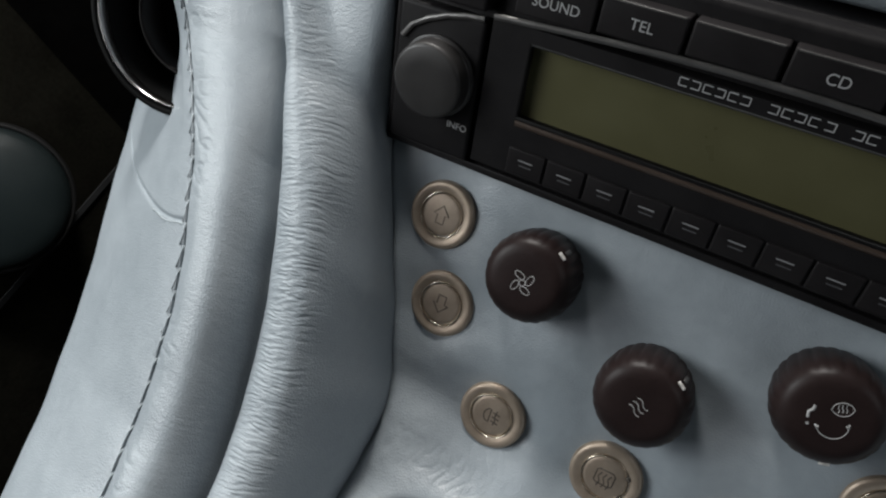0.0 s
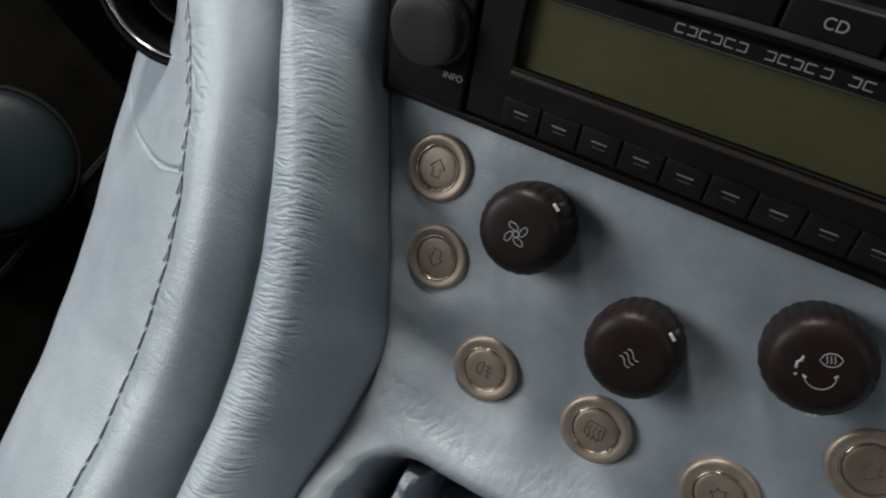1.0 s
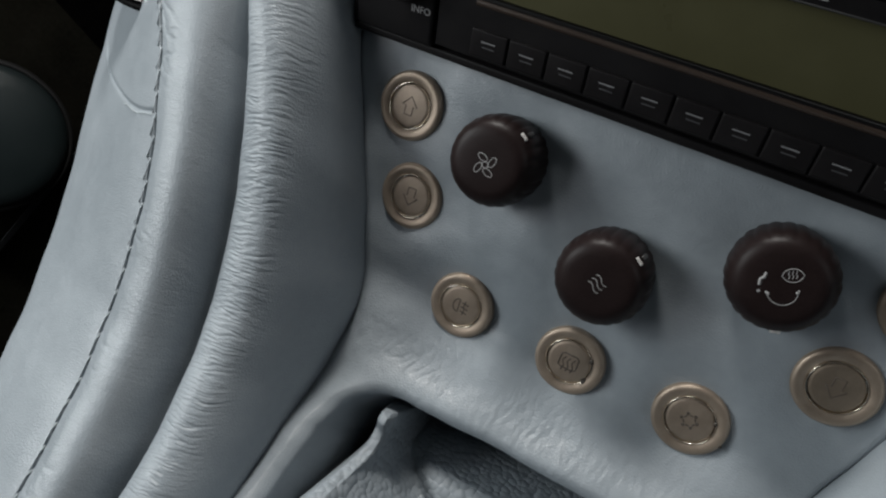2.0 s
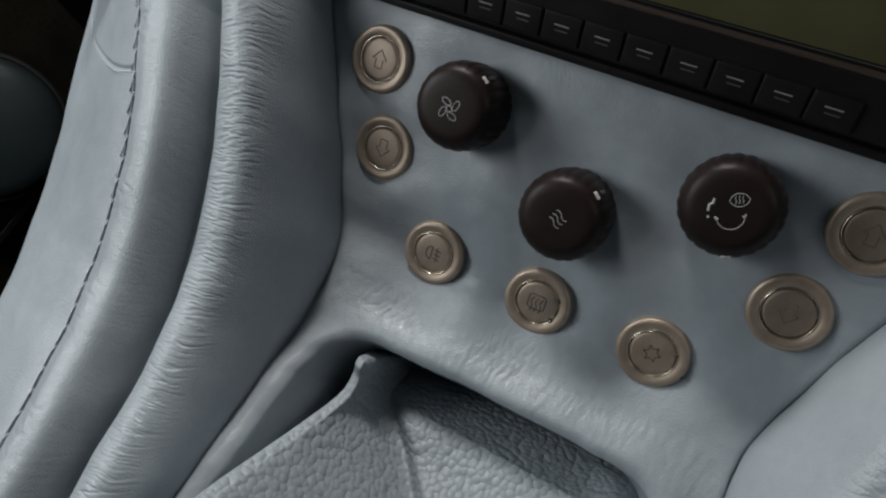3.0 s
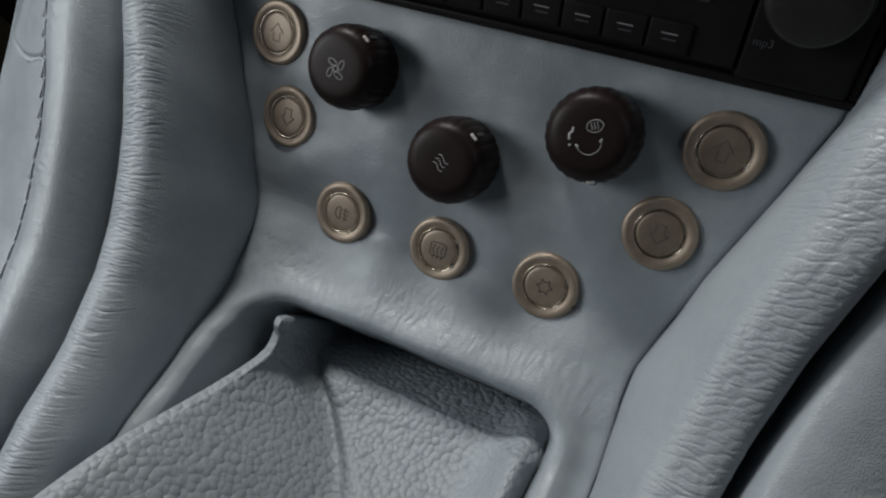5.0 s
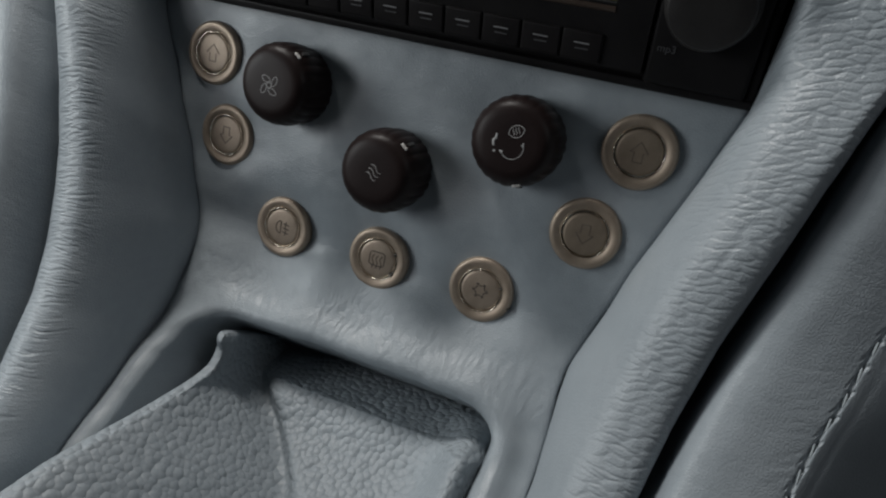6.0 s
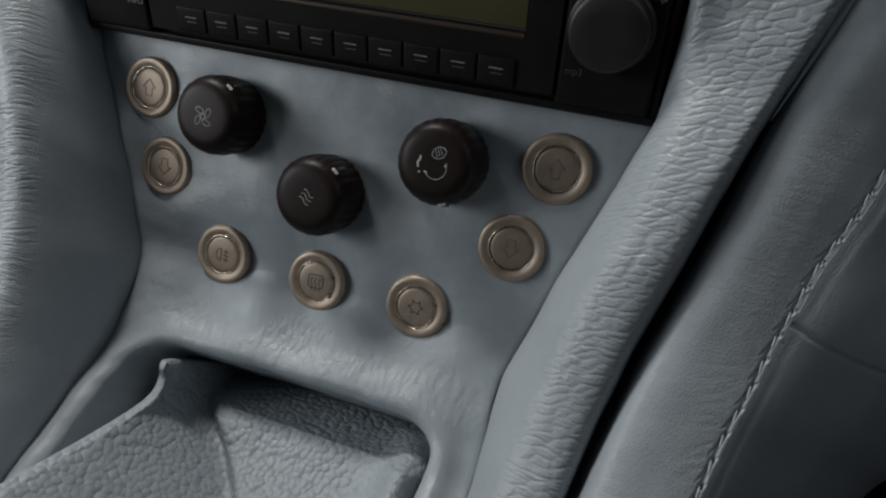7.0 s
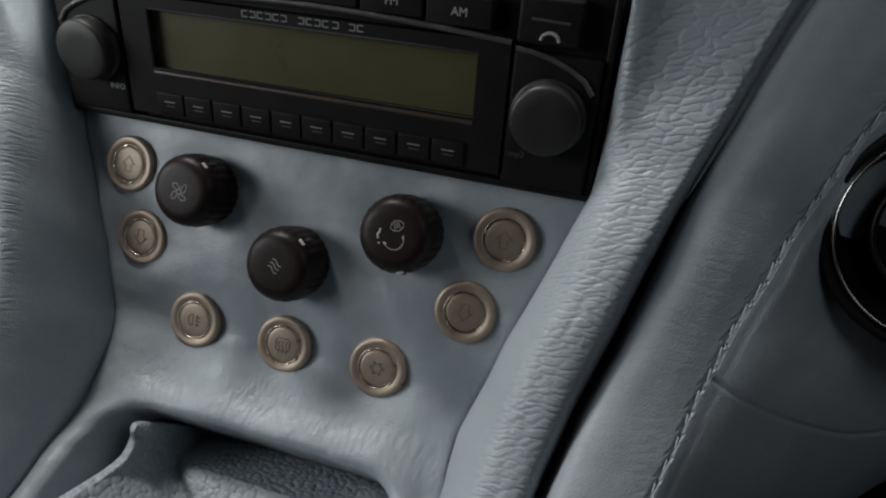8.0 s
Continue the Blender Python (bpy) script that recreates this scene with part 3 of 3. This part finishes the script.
# ---- gear boot ----
def gear_boot():
    qq = np.linspace(8.1, 15.5, 320)
    xx = np.linspace(-3.6, 3.6, 420)
    q, x = np.meshgrid(qq, xx, indexing="ij")
    base = (-5.3 + 0.183 * q) / 0.683 - 1.5 * np.clip(10.3 - q, 0, 2) + 0.45 * np.clip(q - 11.3, 0, 9) ** 1.3
    # a cone of leather climbs from the front corner towards the lever
    table = lambda k, v: smooth_table(dict(zip(k, v)), qq)[:, None] + 0 * x
    top = table((8, 9.3, 9.7, 10.1, 10.5, 11, 11.9, 13.1, 13.9, 16), (-3.6, -3.5, -3.45, -3.5, -3.42, -2.85, -1.4, 1.0, 2.1, 4.6))
    xr = table((8, 10.5, 12, 14, 16), (-2.66, -2.66, -2.82, -2.95, -3.0))
    xv = table((8, 9.6, 10.3, 10.9, 11.5, 12.8, 16), (-2.46, -2.44, -2.36, -2.05, -1.55, -0.45, 1.2))
    s = np.clip((x - xr - 0.12) / (xv - xr - 0.12), -3, 1)
    floor_v = base - 0.8
    cone = np.where(s > 0, floor_v + (top - floor_v) * (1 - np.clip(s, 0, 1) ** (0.34 + 0.85 * np.clip((q - 9.9) / 1.7, 0, 1))), top - (np.clip(xr - x, 0, 9) / 0.16) ** 2 * 0.10 - np.clip(xr - x - 0.1, 0, 9) * 3.5)
    front = np.sqrt(1 - (1 - np.clip((q - 9.22) / 0.22, 0, 1)) ** 2)
    cone = np.where(s < 1, base - 0.8 + (cone - base + 0.8) * front, base - 0.8)
    beyond = np.clip(x - xv, 0, 9)
    centre = base - 0.8 * np.exp(-(beyond / 0.38) ** 2) + 0.42 * np.clip(beyond / 0.6, 0, 1) ** 2 * (3 - 2 * np.clip(beyond / 0.6, 0, 1)) * np.exp(-beyond / 1.6) * np.clip((q - 9.8) / 0.9, 0, 1)
    bulge = np.exp(-((x - 2.98) / np.where(x < 2.98, 0.55, 0.42)) ** 2) * np.sqrt(1 - (1 - np.clip((q - 9.35) / 0.6, 0, 1)) ** 2)
    g = np.where(x < xv, cone, centre) + (1.55 + 0.3 * np.clip(q - 10, 0, 3)) * bulge
    nub = np.exp(-(((x + 2.60) / 0.19) ** 2 + ((q - 9.55) / 0.30) ** 2) ** 2)
    g = g + 0.28 * nub - np.clip(x - 3.25, 0, 1) * 3.0
    # the valley is soft, the ridge stays crisp
    kernel = np.hanning(57) / np.hanning(57).sum()
    soft = np.stack([np.convolve(np.pad(row, 28, mode="edge"), kernel, "valid") for row in g])
    blend = np.clip((x - xr - 0.25) / 0.35, 0, 1) * np.clip((2.4 - x) / 0.4, 0, 1)
    g = g + blend * (soft - g) + 0.05 * perlin(x * 0.9, q * 0.9, 31)
    p = place(x, q, g)
    ob = thing("gear_boot", "draped pebbled pale blue leather gear lever boot", "gear boot", data=lattice("gear_boot", p, LEATHER_BOOT, flip=True))
    so = ob.modifiers.new("thickness", 'SOLIDIFY')
    so.thickness, so.offset = 0.08 * U, -1
    return ob


gear_boot()

# ---- switches and knobs ----
SLOPE = math.degrees(math.atan(0.377))


def on_panel(x, y, lift=0.0):
    """A pose on the switch panel's face."""
    return CONSOLE @ pose(x * U, y * U, (0.51 - 0.377 * (y + 3.2)) * U, -SLOPE) @ pose(0, 0, lift * U)


ARROW_UP = [[(-0.08, -0.17), (-0.08, 0.0), (-0.16, 0.0), (0, 0.18), (0.16, 0.0), (0.08, 0.0), (0.08, -0.17), (-0.08, -0.17)]]
ARROW_DOWN = [[(x, -y) for x, y in ARROW_UP[0]]]
FOG = [arc(-0.03, 0, 0.12, 90, 270, 12, 0.14) + [(-0.03, 0.14)]] + [[(0.02, 0.09 - 0.09 * k), (0.17, 0.07 - 0.09 * k)] for k in range(3)] + [[(0.09, 0.15), (0.075, 0.03), (0.10, -0.07), (0.08, -0.16)]]
DEFROST = [[(-0.17, -0.11), (-0.17, 0.11), (-0.12, 0.15), (0.12, 0.15), (0.17, 0.11), (0.17, -0.11), (0.12, -0.14), (-0.12, -0.14), (-0.17, -0.11)]] + \
    [[(x, -0.2), (x + 0.025, -0.1), (x - 0.025, 0.0), (x + 0.02, 0.09)] for x in (-0.09, 0.0, 0.09)]
COOL = [arc(0, 0, 0.10, 60 * k + 12, 60 * k + 48, 5) for k in range(6)] + [arc(0.135 * math.cos(radians(60 * k)), 0.135 * math.sin(radians(60 * k)), 0.018, 0, 360, 8) for k in range(6)]


def push_button(x, y, icon, label, chips=(), metal=CAPMETAL, ink=ENGRAVED):
    ob = thing("push_button", label, "push button", on_panel(x, y), group="console push buttons")
    part("bezel", lathe([(0.66, -0.15), (0.66, 0.03), (0.652, 0.07), (0.632, 0.103), (0.60, 0.118), (0.56, 0.120), (0.51, 0.110), (0.462, 0.094), (0.444, 0.084), (0.438, 0.05), (0.436, -0.1)], 80), CHAMPAGNE, ob)
    part("shine_ring", lathe([(0.4375, 0.0), (0.4375, 0.098), (0.433, 0.110), (0.426, 0.104), (0.424, 0.0)], 80), RING, ob, "thin bright metal ring")
    part("cap", lathe([(0.403, -0.1), (0.403, 0.060), (0.399, 0.078), (0.388, 0.088), (0.34, 0.094), (0.2, 0.100), (0.02, 0.102)], 72), metal, ob)
    for line in icon:
        part("symbol_stroke", strokes([line], 0.024, 0.006, 0.098), ink, ob)
    for r, a, w in chips:
        part("chip", lathe([(0.045 * w, 0.0), (0.04 * w, 0.104), (0.01, 0.105)], 9, lambda b, k: 0.012 * math.sin(3 * b + a)), ENGRAVED, ob, "worn dark chip in the finish", m=pose(r * U * math.cos(radians(a)), r * U * math.sin(radians(a)), 0))
    return ob


push_button(-4.51, -1.67, ARROW_UP, "round champagne metal push button engraved with an up arrow")
push_button(-3.97, -3.20, ARROW_DOWN, "round champagne metal push button engraved with a down arrow")
push_button(-2.29, -4.73, FOG, "round champagne metal push button with a fog lamp symbol")
push_button(0.03, -4.76, DEFROST, "round champagne metal push button with a heated window symbol, chipped rim", [(0.43, 28, 1.1), (0.43, -32, 1.2), (0.50, -42, 0.6)])
push_button(2.30, -4.73, COOL, "round champagne metal push button with a cooling symbol, chipped rim", [(0.425, 22, 0.9), (0.64, -18, 0.7)])
# the right pair's caps carry a painted brown reflection
push_button(3.97, -3.20, ARROW_DOWN, "round champagne metal push button, brown reflection painted on the cap, faint down arrow", (), CAP_REFLECTION, ENGRAVED_FAINT)
push_button(4.51, -1.67, ARROW_UP, "round champagne metal push button, brown reflection painted on the cap, faint up arrow", (), CAP_REFLECTION, ENGRAVED_FAINT)


def petal(a):
    c, s = math.cos(radians(a)), math.sin(radians(a))
    base = [(0.135 + 0.098 * math.cos(b) * 0.75 - 0.052 * math.sin(b) * 0.66, 0.02 + 0.098 * math.cos(b) * 0.66 + 0.052 * math.sin(b) * 0.75) for b in (math.pi * k / 8 for k in range(17))]
    return [(c * x - s * y, s * x + c * y) for x, y in base]


FAN = [petal(90 * k + 28) for k in range(4)] + [arc(0, 0, 0.052, 0, 360, 14)]
HEAT = [[(x, 0.125), (x + 0.03, 0.085), (x + 0.022, 0.03), (x - 0.022, -0.03), (x - 0.03, -0.085), (x, -0.125)] for x in (-0.09, 0.0, 0.09)]
MODE = [arc(0, -0.06, 0.205, 188, 352, 20),
        [(0.005, 0.17)] + arc(0.15, 0.105, 0.165, 130, 50, 8) + [(0.295, 0.17)] + arc(0.15, 0.22, 0.15, -40, -140, 8) + [(0.005, 0.17)]] + \
       [[(0.085 + k, 0.12), (0.105 + k, 0.16), (0.09 + k, 0.19), (0.105 + k, 0.24)] for k in (0, 0.05, 0.10)]
SEAT_MARK = [[(-0.19, 0.23), (-0.23, 0.15)], [(-0.23, 0.16), (-0.28, 0.14), (-0.30, 0.05)], [(-0.32, -0.02), (-0.31, -0.055)], [(-0.214, -0.075), (-0.198, -0.055)], [(-0.215, -0.085), (-0.175, -0.095)], [(0.214, -0.075), (0.198, -0.055)], [(0.215, -0.085), (0.175, -0.095)]]


def turned(lines, degrees):
    c, s = math.cos(radians(degrees)), math.sin(radians(degrees))
    return [[(c * x - s * y, s * x + c * y) for x, y in line] for line in lines]


def rotary_knob(x, y, icon, ix, iy, pointer, label, extra=()):
    ob = thing("rotary_knob", label, "rotary knob", on_panel(x, y), group="console rotary knobs")
    profile = [(0.735, -0.1), (0.755, 0.05), (0.775, 0.25), (0.785, 0.45), (0.783, 0.62), (0.768, 0.76), (0.735, 0.875), (0.685, 0.955), (0.62, 1.005), (0.55, 1.028), (0.47, 1.038), (0.3, 1.042), (0.02, 1.042)]
    ribs = (0.6, 1, 1, 1, 0.95, 0.7, 0.3, 0, 0, 0, 0, 0, 0)
    wave = lambda a, k: 0.026 * abs(math.cos(12 * a)) ** 0.7 * ribs[k]
    part("knob_body", lathe(profile, 192, wave), KNOB, ob)
    for line in icon:
        part("symbol_stroke", strokes([[(a + ix, b + iy) for a, b in line]], 0.011, 0.006, 1.040), PRINT, ob)
    for line in extra:
        part("symbol_stroke", strokes([[(a + ix, b + iy) for a, b in line]], 0.042, 0.006, 1.040), PRINT, ob)
    c, s = math.cos(radians(pointer)), math.sin(radians(pointer))
    # the pointer's glint is in its pale colour
    part("pointer", box(-0.028, 0.028, -0.075, 0.075, -0.03, 0.03, 0.02, 3), POINTER, ob, "worn metal pointer with a painted pale glint", m=pose(0.742 * U * c, 0.742 * U * s, 0.868 * U, 0, 0, pointer) @ pose(0, 0, 0, 0, 56, 0))
    part("pointer_line", box(-0.10, 0.10, -0.035, 0.035, -0.02, 0.02, 0.012, 2), SILVER, ob, "worn metal line", m=pose(0.80 * U * c, 0.80 * U * s, 0.66 * U, 0, 0, pointer) @ pose(0, 0, 0, 0, 84, 0))
    return ob


rotary_knob(-2.38, -1.89, FAN, -0.01, -0.03, 55, "ribbed dark brown rotary knob with a fan symbol")
rotary_knob(0.06, -2.96, turned(HEAT, 62), 0.01, 0.01, 52, "ribbed dark brown rotary knob with a heating symbol")
rotary_knob(2.48, -1.90, turned(MODE, 27), 0.02, -0.01, -72, "ribbed dark brown rotary knob with air flow symbols", turned(SEAT_MARK, 27))


# ---- radio ----
def car_radio():
    ob = thing("car_radio", "black car radio with an olive display, preset keys and two knobs", "car radio")
    front = 0.0
    part("body", box(-6.35, 6.35, -0.62, 3.22, -6.0, -0.75, 0.05), PLASTIC, ob)
    part("frame", box(-5.98, 6.0, -0.60, 3.20, -0.9, -0.33, 0.12, 3), PLASTIC, ob)
    for x0, x1, y0, y1 in ((-5.98, 6.0, -0.60, -0.45), (-5.98, -5.87, -0.447, 3.20), (5.87, 6.0, -0.447, 3.20)):
        part("frame_edge", box(x0, x1, y0, y1, -0.9, -0.16, 0.04, 3), PLASTIC, ob)
    # middle section round the display
    mid = bmesh.new()
    for x0, x1, y0, y1 in ((-4.15, -3.48, -0.30, 2.18), (3.64, 4.22, -0.30, 2.18), (-3.48, 3.64, -0.30, 0.70), (-3.48, 3.64, 1.95, 2.18)):
        piece = box(x0, x1, y0, y1, -0.4, front - 0.03, 0.0)
        me = bpy.data.meshes.new("tmp")
        piece.to_mesh(me)
        piece.free()
        mid.from_mesh(me)
    part("display_surround", mid, PLASTIC, ob, smooth=False)
    part("display", box(-3.5, 3.66, 0.68, 1.97, -0.36, -0.24, 0.0), LCD, ob, "olive green liquid crystal display, switched off", smooth=False)
    # chamfers round the display
    part("display_edge", strokes([[(-3.47, 0.71), (3.63, 0.71), (3.63, 1.94), (-3.47, 1.94), (-3.47, 0.71)]], 0.05, 0.03, -0.07), BLACK, ob)
    part("lower_trim", strokes([[(-3.47, 0.63), (3.63, 0.63)]], 0.09, 0.02, -0.035), BRONZE, ob, "narrow bronze coloured bevel")
    # side sections with the knobs
    for s in (-1, 1):
        part("side_section", box(min(s * 4.26, s * 5.86), max(s * 4.26, s * 5.86), -0.44, 2.06, -0.4, -0.06, 0.08, 3), PLASTIC, ob)
        part("upper_key", box(min(s * 4.3, s * 5.4), max(s * 4.3, s * 5.4), 2.2, 2.98, -0.4, -0.02, 0.06, 3), KEY, ob)
        part("silver_arc", strokes([[(s * x, y) for x, y in ((4.30, 2.10), (4.6, 2.07), (4.95, 1.99), (5.3, 1.85), (5.58, 1.68), (5.75, 1.45))]], 0.085, 0.05, -0.06), SILVER, ob, "curved silver trim line")
        knob = part("volume_knob" if s < 0 else "tuning_knob", lathe([(0.70, -0.30), (0.70, -0.02), (0.685, 0.0), (0.66, 0.0), (0.645, 0.05), (0.64, 0.26), (0.62, 0.31), (0.57, 0.33), (0.3, 0.335), (0.02, 0.335)], 96), GRAPHITE, ob, "round graphite knob", m=pose(s * 5.02 * U, 0.95 * U, 0))
    # silver line over the display, slightly arched
    part("silver_line", strokes([[(-4.14 + 8.36 * k / 30, 2.19 + 0.20 * math.sin(math.pi * k / 30)) for k in range(31)]], 0.09, 0.05, -0.05), SILVER, ob, "silver trim line")
    # row of six upper keys
    names = ("SOUND", "TEL", "", "CD", "FM", "AM")
    for k, text in enumerate(names):
        x0 = -3.86 + 1.287 * k
        top = 2.93 if 0 < k < 5 else 2.88
        low = 2.30 + 0.14 * math.sin(math.pi * (k + 0.5) / 6)
        key = part("function_key", box(x0 + 0.03, x0 + 1.257, low, top, -0.4, -0.01, 0.04, 3), KEY, ob)
        part("key_edge", strokes([[(x0 + 0.08, top - 0.02), (x0 + 1.2, top - 0.02)]], 0.025, 0.02, -0.018), SILVER, key, "thin silver upper edge")
        if text:
            lettering(text, 0.215, PRINT, key, x0 + 0.655, (low + top) / 2 - 0.02, -0.006)
    # maker's name as plain bars
    for k in range(15):
        x = -1.20 + 0.172 * k + (0.03 if k > 5 else 0) + (0.03 if k > 10 else 0)
        if k in (6, 12):
            continue
        part("name_bar", strokes([[(x, 2.14), (x + 0.12, 2.14)], [(x, 2.03), (x + 0.12, 2.03)], [(x + 0.12 * (k % 2), 2.14), (x + 0.12 * (k % 2), 2.03)]], 0.017, 0.006, -0.03), PRINT, ob)
    # ten preset keys
    for k in range(10):
        x = -3.13 + 0.703 * k
        key = part("preset_key", box(x - 0.335, x + 0.335, -0.26, 0.22, -0.4, 0.02, 0.035, 3), KEY, ob)
        part("key_mark", strokes([[(x - 0.13, 0.03), (x + 0.13, 0.03)]], 0.024, 0.006, 0.019), PRINT_KEY, key, "pale printed bar")
        part("key_mark", strokes([[(x - 0.10, -0.06), (x + 0.12, -0.06)]], 0.022, 0.006, 0.019), PRINT_DIM, key, "dim printed bar")
    lettering("INFO", 0.17, PRINT, ob, -4.52, 0.17, -0.055)
    lettering("mp3", 0.17, PRINT_DIM, ob, 4.53, 0.16, -0.055)
    part("phone_symbol", strokes([arc(4.88, 2.30, 0.15, 20, 160, 10, 0.12), [(4.74, 2.36), (4.72, 2.28)], [(5.02, 2.36), (5.04, 2.28)]], 0.06, 0.006, -0.02), PRINT, ob, "pale handset symbol")
    part("key_edge", strokes([[(4.52, 2.63), (5.2, 2.60)]], 0.04, 0.02, -0.02), SILVER, ob, "thin silver line")
    return ob


car_radio()


# ---- dashboard above the radio ----
def dashboard():
    xx = np.linspace(-16, 16, 160)
    prof = spline(np.array([(3.29, -4.5), (3.29, -1.6), (3.44, -1.08), (4.1, -0.95), (6.0, -2.0), (9.0, -4.4), (13, -8), (18, -14)]), 90)
    p = np.stack([xx[:, None] + 0 * prof[None, :, 0], prof[None, :, 0] + 0 * xx[:, None], prof[None, :, 1] + 0 * xx[:, None]], -1)
    p[..., 2] += 0.03 * perlin(p[..., 0] * 0.8, p[..., 1] * 0.8, 61)
    ob = thing("dashboard", "pale blue leather dashboard edge above the radio", "dashboard", data=lattice("dashboard", p, LEATHER), kind="structure")
    return ob


dashboard()


# ---- round vents at both sides ----
def air_vent(side, x, y, z, size):
    face = Vector((-side * 0.22, 0.25, 0.94)).to_track_quat('Z', 'Y').to_matrix().to_4x4()
    ob = thing("air_vent", "round black air vent with a chrome ring", "air vent", CONSOLE @ Matrix.Translation(Vector((x, y, z)) * U) @ face, group="round air vents")
    part("housing", lathe([(k * size, h) for k, h in ((0.9, -3.6), (1.12, -0.4), (1.14, 0.0), (1.12, 0.12), (1.08, 0.16), (1.035, 0.12), (1.02, -0.1))], 96, None, False), GLOSS_BLACK, ob)
    part("chrome_ring", lathe([(size + k, h) for k, h in ((0.02, -0.2), (0.02, 0.14), (0.01, 0.17), (-0.01, 0.18), (-0.03, 0.17), (-0.04, 0.12), (-0.05, -0.2))], 96, None, False), CHROME, ob, "polished chrome ring")
    part("inner_ring", lathe([(size * 0.66 + k, h) for k, h in ((0.07, -0.95), (0.06, -0.36), (0.03, -0.31), (-0.02, -0.31), (-0.06, -0.36), (-0.10, -0.95))], 72, None, False), RIM_BLACK, ob, "glossy dark inner ring")
    part("bowl", lathe([(size * k, h) for k, h in ((0.985, 0.0), (0.93, -0.3), (0.76, -0.9), (0.45, -1.4), (0.01, -1.5))], 72, None, False), GLOSS_BLACK, ob)
    return ob


air_vent(-1, -10.4, 0.57, 0.56, 1.68)
air_vent(1, 11.85, 0.12, 0.25, 1.78)


# ---- round dark pad in the footwell ----
def foot_pad():
    m = CONSOLE @ Matrix.Translation(Vector((-35.2, -17.7, -6.6)) * U) @ Vector((0.85, 0.35, 0.4)).to_track_quat('Z', 'Y').to_matrix().to_4x4()
    ob = thing("door_speaker", "round dark teal leather covered speaker pod on the door", "speaker", m)
    part("cover", lathe([(3.9, -3.0), (4.1, -0.3), (4.0, 0.2), (3.7, 0.5), (3.0, 0.75), (1.5, 0.95), (0.02, 1.0)], 80), TEAL, ob)
    part("rim", lathe([(4.35, -3.0), (4.35, -0.2), (4.25, 0.0), (4.1, 0.02), (4.05, -0.3)], 80), BLACK, ob, "black rubber rim")


foot_pad()

# ---- cabin round the console ----


def slab(name, x0, x1, y0, y1, z0, z1, mat, label):
    bm = bmesh.new()
    bmesh.ops.create_cube(bm, size=1)
    for v in bm.verts:
        v.co = (x0 + (v.co.x + 0.5) * (x1 - x0), y0 + (v.co.y + 0.5) * (y1 - y0), z0 + (v.co.z + 0.5) * (z1 - z0))
    return tagged(new(name, mesh_of(name, bm, mat, False)), label, "cabin", kind="structure")


slab("floor", -0.8, 0.8, -1.0, 0.9, 0.0, 0.03, CARPET, "dark carpet on the car floor")
# unseen lid, added to shut out the sky from above
slab("ceiling", -0.8, 0.8, -1.0, 0.9, 1.60, 1.63, LINING, "unseen grey slab added to close the cabin above")
# footwell shade is in this wall's colour; the olive trim stops where it begins
slab("wall_west", -0.83, -0.585, -1.0, 0.9, 0.0, 0.8, SHADE, "side of the footwell, shade put in as near-black carpet")
slab("trim", -0.585, -0.575, -0.9, 0.085, 0.229, 0.79, DOORCARD, "olive brown carpet lining on the door")
slab("trim", -0.585, -0.574, -0.9, 0.085, 0.222, 0.229, LINING, "pale grey seam strip on the door")
slab("trim", -0.585, -0.577, -0.9, 0.085, 0.05, 0.222, DOORCARD, "olive brown carpet kick strip on the door")
slab("wall_east", 0.8, 0.83, -1.0, 0.9, 0.0, 0.8, LINING, "dark door lining below the window")
slab("wall_south", -0.8, 0.8, -1.03, -1.0, 0.0, 1.60, LINING, "dark rear bulkhead of the cabin")
slab("wall_north", -0.8, 0.8, 0.9, 0.93, 0.0, 0.85, LINING, "dark bulkhead below the windscreen")
